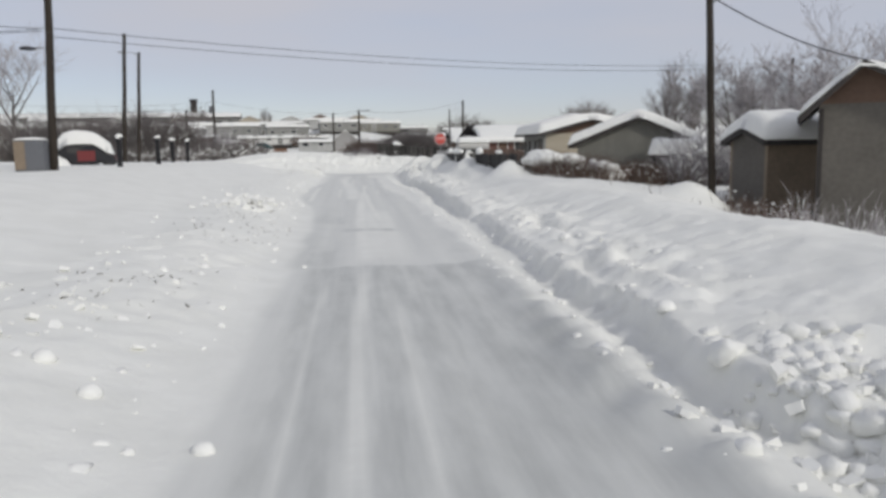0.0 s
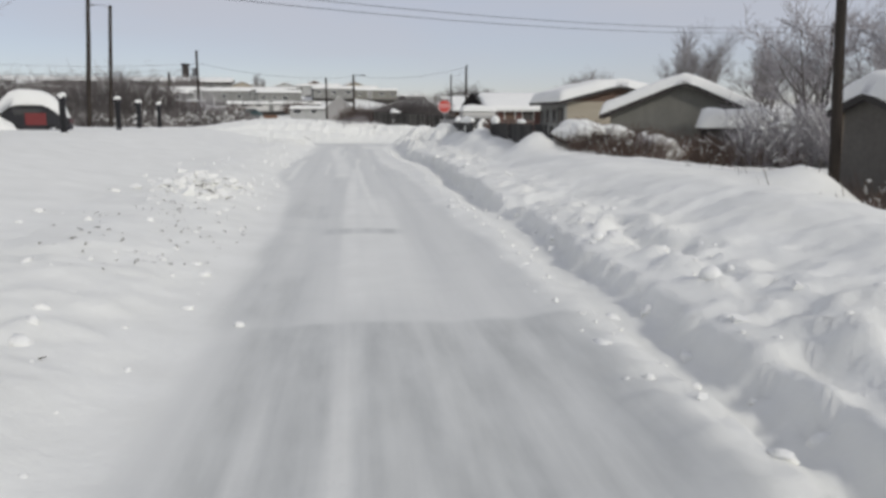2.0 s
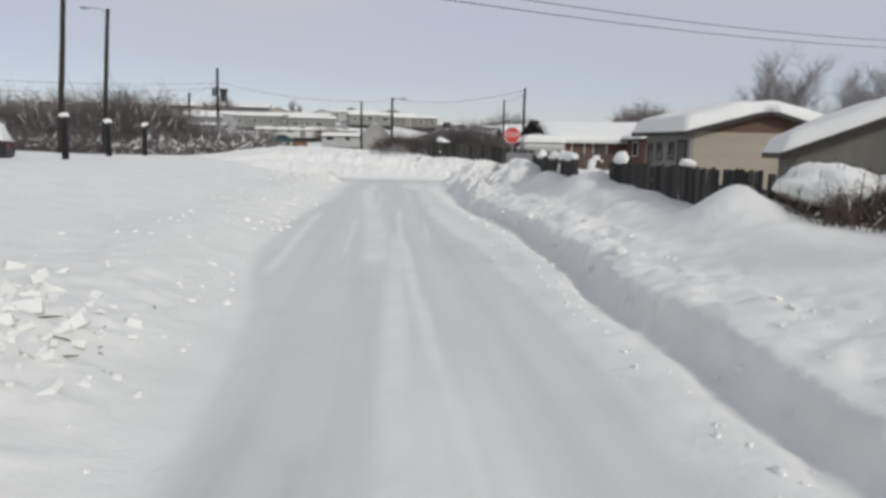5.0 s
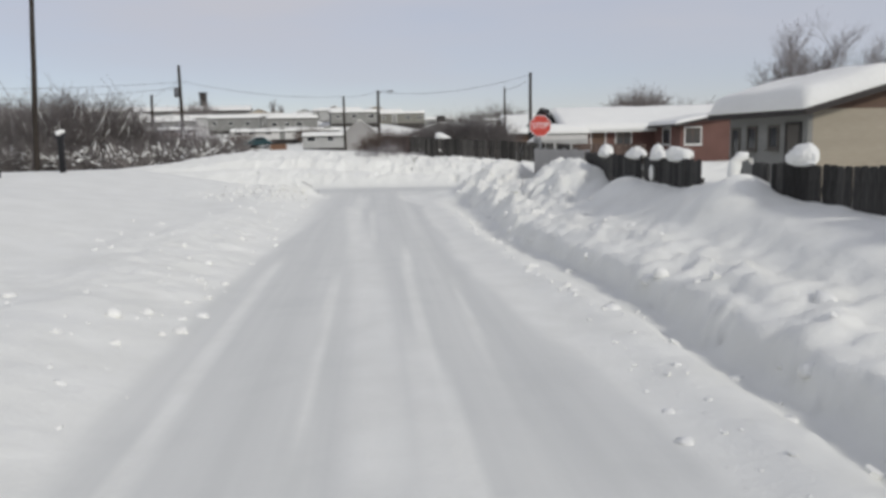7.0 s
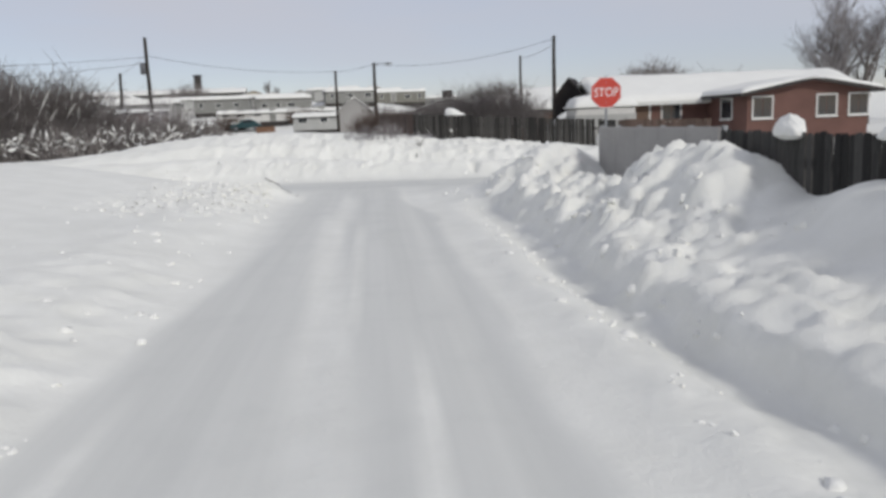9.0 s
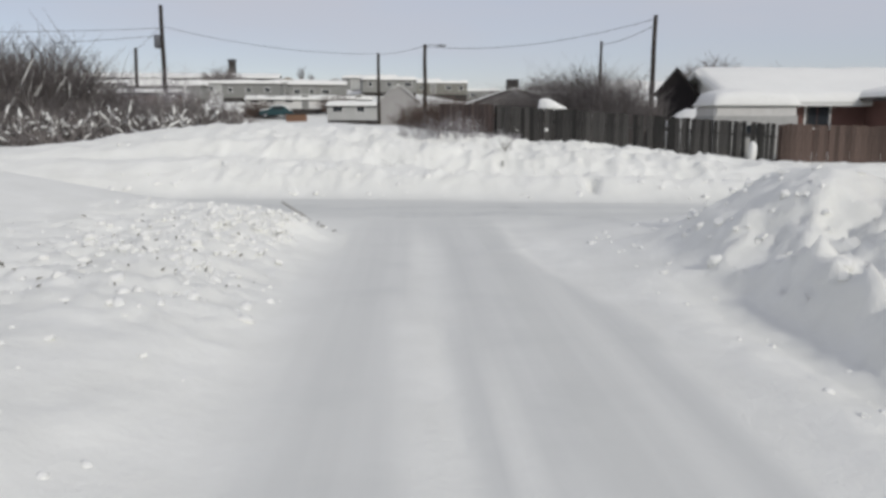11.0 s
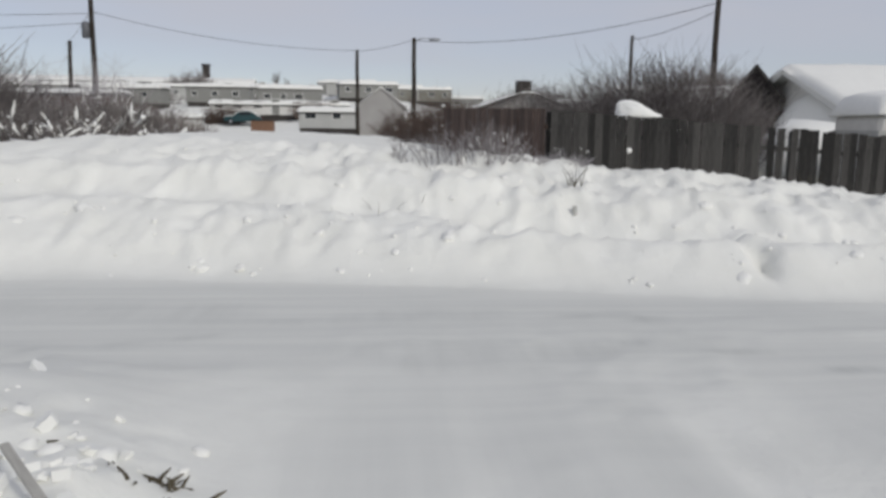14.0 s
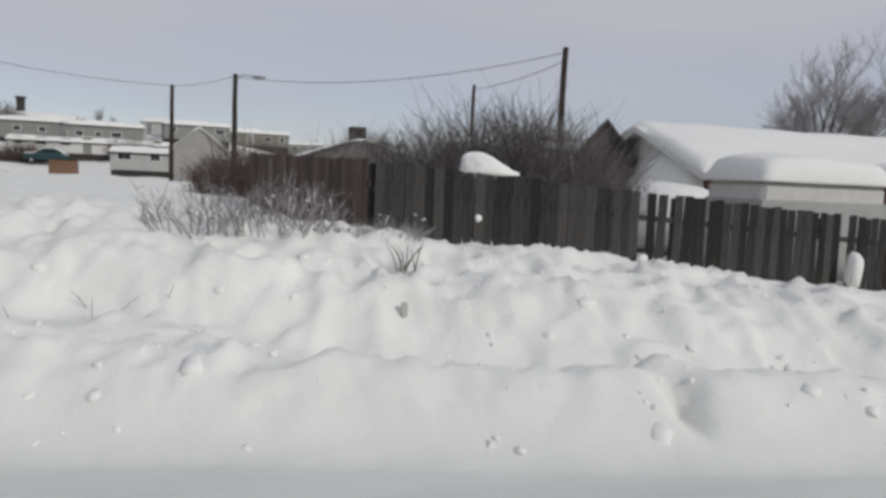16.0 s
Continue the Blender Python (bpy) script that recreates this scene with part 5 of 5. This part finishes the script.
for k in range(26):
    y = rs.uniform(126, 215)
    x = rs.uniform(-0.30, 0.03) * y
    if -25 < x < -8 and y < 180:
        continue
    snow_blob("snow_mound", "long drift of snow heaped before the mobile homes", (x, y, ground_z(x, y)), (rs.uniform(2.0, 4.5), rs.uniform(1.0, 2.0), rs.uniform(0.5, 1.2)), 1200 + k, group="drifts on the rise")
# long low building along the hilltop
zh = ground_z(-120, 430)
long_b = thing("long_building", "long low building with a dark eave under snow on the hilltop", "building", pose(-125, 430, zh, 0, 0, 4))
box_part("body", (-62, 62, 0, 14, -3, 4.2), GREYSIDE, long_b)
box_part("eave", (-63, 63, -1.2, 15.2, 4.22, 5.0), DARKTRIM, long_b)
for k in range(-10, 11):
    window(long_b, k * 5.8, 2.0, 2.4, 1.4, "y-", 0.0, DARKTRIM, 2, False)
ls = roof_snow([(-1.4, 5.02), (7.0, 7.2), (15.4, 5.02)], -63.2, 63.2, 0.7, 61, "roof_snow", long_b, 30)
ls.matrix_basis = pose(0, 0, 0, 0, 0, 90) @ Matrix.Diagonal((1, -1, 1, 1))
far_mats = (TAN, BROWN, PALESIDE, GREYSIDE, WHITESIDE)
for k in range(26):
    y = rs.uniform(255, 470)
    x = rs.uniform(-0.45, 0.42) * y
    gable_house("far_house", "small far house with a white roof on the hillside", "house", x, y, rs.choice((0, 90, 80, 10)), rs.uniform(7, 10), rs.uniform(9, 13), ground_z(x, y), ground_z(x, y) + 2.8, ground_z(x, y) + 4.6,
                far_mats[k % 5], None, None, 0.4, 0.25, 700 + k, group="houses on the hillside")
for k, (x, y) in enumerate(((22, 96), (30, 92), (38, 98), (18, 112), (-60, 118), (-75, 122), (-52, 132), (30, 128), (44, 140))):
    z = ground_z(x, y)
    gable_house("far_house", "low house with a broad snow-covered roof", "house", x, y, (90, 0, 80, 95)[k % 4], 7.5, 9.5, z, z + 2.3, z + 3.7, far_mats[(k + 1) % 5], None, None, 0.45, 0.35, 740 + k, group="houses beyond the fences")
stack = thing("tall_stack", "dark square water stack on the hilltop", "tower", pose(-106, 532, ground_z(-106, 532)))
box_part("body", (-1.9, 1.9, -1.9, 1.9, -2, 36 - ground_z(-106, 532)), DARKTRIM, stack, bevel=0.2)
box_part("cap", (-2.4, 2.4, -2.4, 2.4, 36.02 - ground_z(-106, 532), 37 - ground_z(-106, 532)), DARKMETAL, stack)
T5 = put(bare_tree("dark distant tree on the skyline", 506, 7, 3, 0.6, 0.7, 0.25, TWIG, 7), -45, 420)
for k in range(14):
    y = rs.uniform(240, 520)
    more(T5, rs.uniform(-0.48, 0.6) * y, y, rs.uniform(0, 360))
B_SKY = put(brush("rounded leafless grove on the skyline", 608, 16, 8, 8, 420, TWIG, 0, name="distant_grove", thick=0.09, fan=0.5, group="distant groves"), 48, 138)
for x, y, r in ((62, 200, 40), (34, 230, 10), (-60, 300, 60), (-160, 330, 10)):
    more(B_SKY, x, y, r)


# ---- clods, twigs and litter in the banks ----
def clods(name, label, n, seed, place, smin, smax, sink=-0.05):
    rs = random.Random(seed)
    v, f = [], []
    for k in range(n):
        x, y = place(rs)
        s = smin + (smax - smin) * rs.random() ** 2.6
        add_clod(v, f, (x, y, ground_z(x, y) - s * sink), (s * rs.uniform(0.8, 1.4), s * rs.uniform(0.8, 1.4), s * rs.uniform(0.6, 1.0)), rs, 0.30)
    return tagged(raw(name, v, f, SNOW, smooth=True), label, "snow", kind="stuff")


def left_bank(rs):
    y = rs.uniform(2.0, 57.0)
    return float(left_edge(np.array([y]))[0]) - 0.35 - 3.2 * rs.random() ** 1.4, y


def right_bank(rs):
    y = rs.uniform(2.0, 56.5)
    return (3.5 + 1.5 * rs.random() ** 1.3, y) if rs.random() < 0.75 else (rs.gauss(2.75, 0.22), y)


def far_bank(rs):
    x = 11 - 20 * rs.random() ** 1.5
    return x, float(street_far(np.array([x]))[0]) + 0.15 + 3.8 * rs.random() ** 1.3


clods("snow_clods", "broken clods of snow along the ploughed bank", 420, 901, left_bank, 0.015, 0.085, 0.25)
clods("snow_clods", "broken clods of snow thrown up beside the lane", 120, 902, right_bank, 0.015, 0.09, 0.3)
clods("snow_clods", "small rounded lumps of ploughed snow along the berm", 150, 904, lambda rs: (2.5 + 2.3 * rs.random() ** 1.1, rs.uniform(1.5, 56.0)), 0.03, 0.11, 0.40)
clods("snow_clods", "small rounded lumps of ploughed snow in the far bank", 170, 905, far_bank, 0.03, 0.14, 0.55)
clods("snow_clods", "lumpy clods of snow in the far bank", 90, 903, far_bank, 0.015, 0.07)
for k, (x, y, s) in enumerate(((-0.52, 3.25, 0.13), (-1.5, 4.1, 0.16), (-2.0, 4.6, 0.16), (3.6, 3.2, 0.14), (3.5, 5.5, 0.17), (4.0, 11.0, 0.18), (-0.4, 11.1, 0.08),
                               (2.7, 9.2, 0.07), (3.0, 9.1, 0.07), (3.8, 13.8, 0.16), (4.1, 27.5, 0.18), (3.9, 34.0, 0.17), (4.3, 38.2, 0.18), (-2.4, 37.5, 0.14), (-2.6, 33.5, 0.15), (-1.75, 41.0, 0.09))):
    s *= 0.62
    snow_blob("snow_chunk", "loose chunk of ploughed snow lying on the bank", (x, y, ground_z(x, y)), (s, s * 0.9, s * 0.95), 950 + k, group="loose snow chunks", n=1, flat=0.5)


def slabs(name, label, n, seed, place, smin, smax, fat=1.0):
    """Broken crust: flat angular plates lying at odd angles."""
    rs = random.Random(seed)
    v, f = [], []
    for k in range(n):
        x, y = place(rs)
        s = smin + (smax - smin) * rs.random() ** 1.8
        z = ground_z(x, y) + s * 0.04
        m = pose(x, y, z, rs.uniform(-35, 35), rs.uniform(-35, 35), rs.uniform(0, 360))
        q = rs.randrange(4, 7)
        rim = [(s * rs.uniform(0.7, 1.15) * math.cos(6.283 * i / q + rs.uniform(-0.3, 0.3)), s * rs.uniform(0.5, 0.9) * math.sin(6.283 * i / q)) for i in range(q)]
        t = s * rs.uniform(0.10, 0.25) * fat
        o = len(v)
        for zz, kk in ((-t, 0.92), (t, 1.0)):
            v.extend(tuple(m @ Vector((a * kk, b * kk, zz))) for a, b in rim)
        f.append(tuple(o + i for i in reversed(range(q))))
        f.append(tuple(o + q + i for i in range(q)))
        f.extend((o + i, o + (i + 1) % q, o + q + (i + 1) % q, o + q + i) for i in range(q))
    return tagged(raw(name, v, f, SNOW), label, "snow", kind="stuff")


def around(cx, cy, rx, ry, xmax=99.0):
    return lambda rs: (min(cx + rs.gauss(0, rx), xmax - 0.5 * rs.random()), cy + rs.gauss(0, ry))


slabs("snow_slabs", "broken plates of snow crust in the left bank", 200, 931, around(-2.7, 21.9, 0.5, 0.9, -1.7), 0.04, 0.16, 1.5)
def pile_line(rs):
    k = rs.random()
    return -1.95 - 1.2 * k - abs(rs.gauss(0, 0.35)), 19.8 + 5.2 * k + rs.gauss(0, 0.5)


slabs("snow_slabs", "big angular blocks of snow crust heaped on the left bank", 50, 940, pile_line, 0.07, 0.20, 2.0)
slabs("snow_slabs", "broken plates of snow crust in the corner bank", 150, 932, around(-3.4, 52.8, 0.8, 1.7, -2.3), 0.02, 0.08, 2.0)
clods("snow_clods", "crumbled lumps of ploughed snow in the corner bank", 330, 907, around(-3.4, 53.0, 0.9, 1.8, -2.3), 0.02, 0.085, 0.1)
slabs("snow_slabs", "jumble of broken crust at the street corner", 200, 939, around(-2.9, 55.3, 0.6, 0.8, -2.1), 0.03, 0.10, 1.6)
slabs("snow_slabs", "heap of broken snow thrown up beside the lane", 110, 933, around(3.75, 2.9, 0.45, 0.5), 0.03, 0.11, 2.2)
clods("snow_clods", "heap of rounded snow lumps thrown up beside the lane", 110, 906, around(3.85, 3.0, 0.4, 0.5), 0.04, 0.12, 0.2)
slabs("snow_slabs", "broken plates of snow crust beside the lane", 80, 934, around(-2.7, 5.5, 0.5, 1.6), 0.03, 0.11)

slabs("snow_slabs", "angular lumps of ploughed snow along the berm", 90, 935, lambda rs: (3.40 + 1.2 * rs.random() ** 1.5, rs.uniform(1.5, 56.0)), 0.02, 0.09, 2.6)
slabs("snow_slabs", "angular lumps of ploughed snow in the corner berm", 90, 936, lambda rs: (3.7 + 1.9 * rs.random() ** 1.2, rs.uniform(41.0, 55.0)), 0.03, 0.12, 2.6)
slabs("snow_slabs", "angular lumps of snow in the far bank", 70, 937, far_bank, 0.02, 0.07, 2.4)
slabs("snow_slabs", "crumbled snow at the edge of the lane", 240, 938, lambda rs: (rs.gauss(2.85, 0.13), rs.uniform(1.5, 56.0)), 0.012, 0.05, 2.4)


def litter(name, label, n, seed, place, lmin, lmax, mat, th=0.12):
    rs = random.Random(seed)
    v, f = [], []
    for k in range(n):
        x, y = place(rs)
        z = ground_z(x, y) + 0.006
        a = rs.random() * 6.28
        l = rs.uniform(lmin, lmax)
        d = Vector((math.cos(a), math.sin(a), rs.uniform(-0.2, 0.6) if th > 0.05 else rs.uniform(0.8, 2.5))).normalized() * l
        tube(v, f, [(x, y, z), (x + d.x * 0.5, y + d.y * 0.5, z + d.z * 0.6), (x + d.x, y + d.y, z + d.z)], [l * th, l * th * 0.8, l * th * 0.3], 4)
    return tagged(raw(name, v, f, mat), label, "litter", kind="stuff")


def patches(centres, rx, ry):
    def pick(rs):
        c = rs.choice(centres)
        return c[0] + rs.gauss(0, rx), c[1] + rs.gauss(0, ry)
    return pick


litter("scraps_or_shade", "dark scraps of turf and bark ploughed into the bank", 200, 921, patches(((-2.2, 13.5), (-2.5, 7.6), (-2.0, 8.5), (-1.7, 14.2), (-2.6, 17.0), (-2.3, 19.5), (-1.5, 16.2), (-2.3, 22.3), (-2.7, 23.5)), 0.4, 0.8), 0.02, 0.085, STUBBLE)
# dark scraps of turf that also draw the shade between the blocks
litter("scraps_or_shade", "dark scraps standing for turf and shaded crevices in the corner bank", 110, 922, patches(((-3.2, 53.5), (-2.9, 54.6), (-3.6, 52.2), (-3.0, 51.5), (-4.5, 53.8), (-4.2, 51.0)), 0.5, 0.8), 0.02, 0.075, STUBBLE, 0.18)
# dark strips put in for bark and for shade between the plates
litter("scraps_or_shade", "dark curled strips for bark and shaded cracks among broken crust", 45, 925, around(-2.75, 21.6, 0.45, 0.8), 0.08, 0.22, STUBBLE, 0.07)
# dark strips drawn where the crevices only lie in shade
litter("scraps_or_shade", "dark strips standing for shaded crevices in the corner bank", 40, 927, around(-3.5, 53.0, 0.9, 1.7, -2.3), 0.03, 0.08, STUBBLE, 0.13)
litter("weed_stalks", "dry weed stalks standing out of the far bank", 22, 923, patches(((-0.8, 64.5), (6.8, 65.8), (9.0, 65.9)), 0.5, 0.25), 0.12, 0.30, STUBBLE, 0.018)
litter("weed_stalks", "tuft of dry weeds standing out of the far bank", 12, 928, around(2.48, 65.2, 0.05, 0.05), 0.25, 0.45, STUBBLE, 0.02)
litter("weed_stalks", "dry weed stalks in the snow before the sheds", 60, 924, patches(((9.5, 16.5), (10.6, 14.6), (9.0, 20.0), (8.6, 24.5)), 0.7, 0.9), 0.15, 0.40, STUBBLE, 0.018)
# dark pieces stand for both the turf and the shade of the hollow
litter("scraps_or_shade", "dark scraps for turf and shade in a hollow of the corner bank", 26, 926, around(-1.95, 56.15, 0.11, 0.10), 0.04, 0.12, STUBBLE)
plank = box_part("broken_plank", (-0.33, 0.33, -0.02, 0.02, -0.014, 0.014), PLANK, bevel=0.004)
plank.matrix_basis = pose(-2.27, 55.4, ground_z(-2.27, 55.4) + 0.10, 8, 16, -47)
tagged(plank, "broken grey plank stuck in the corner bank", "plank")
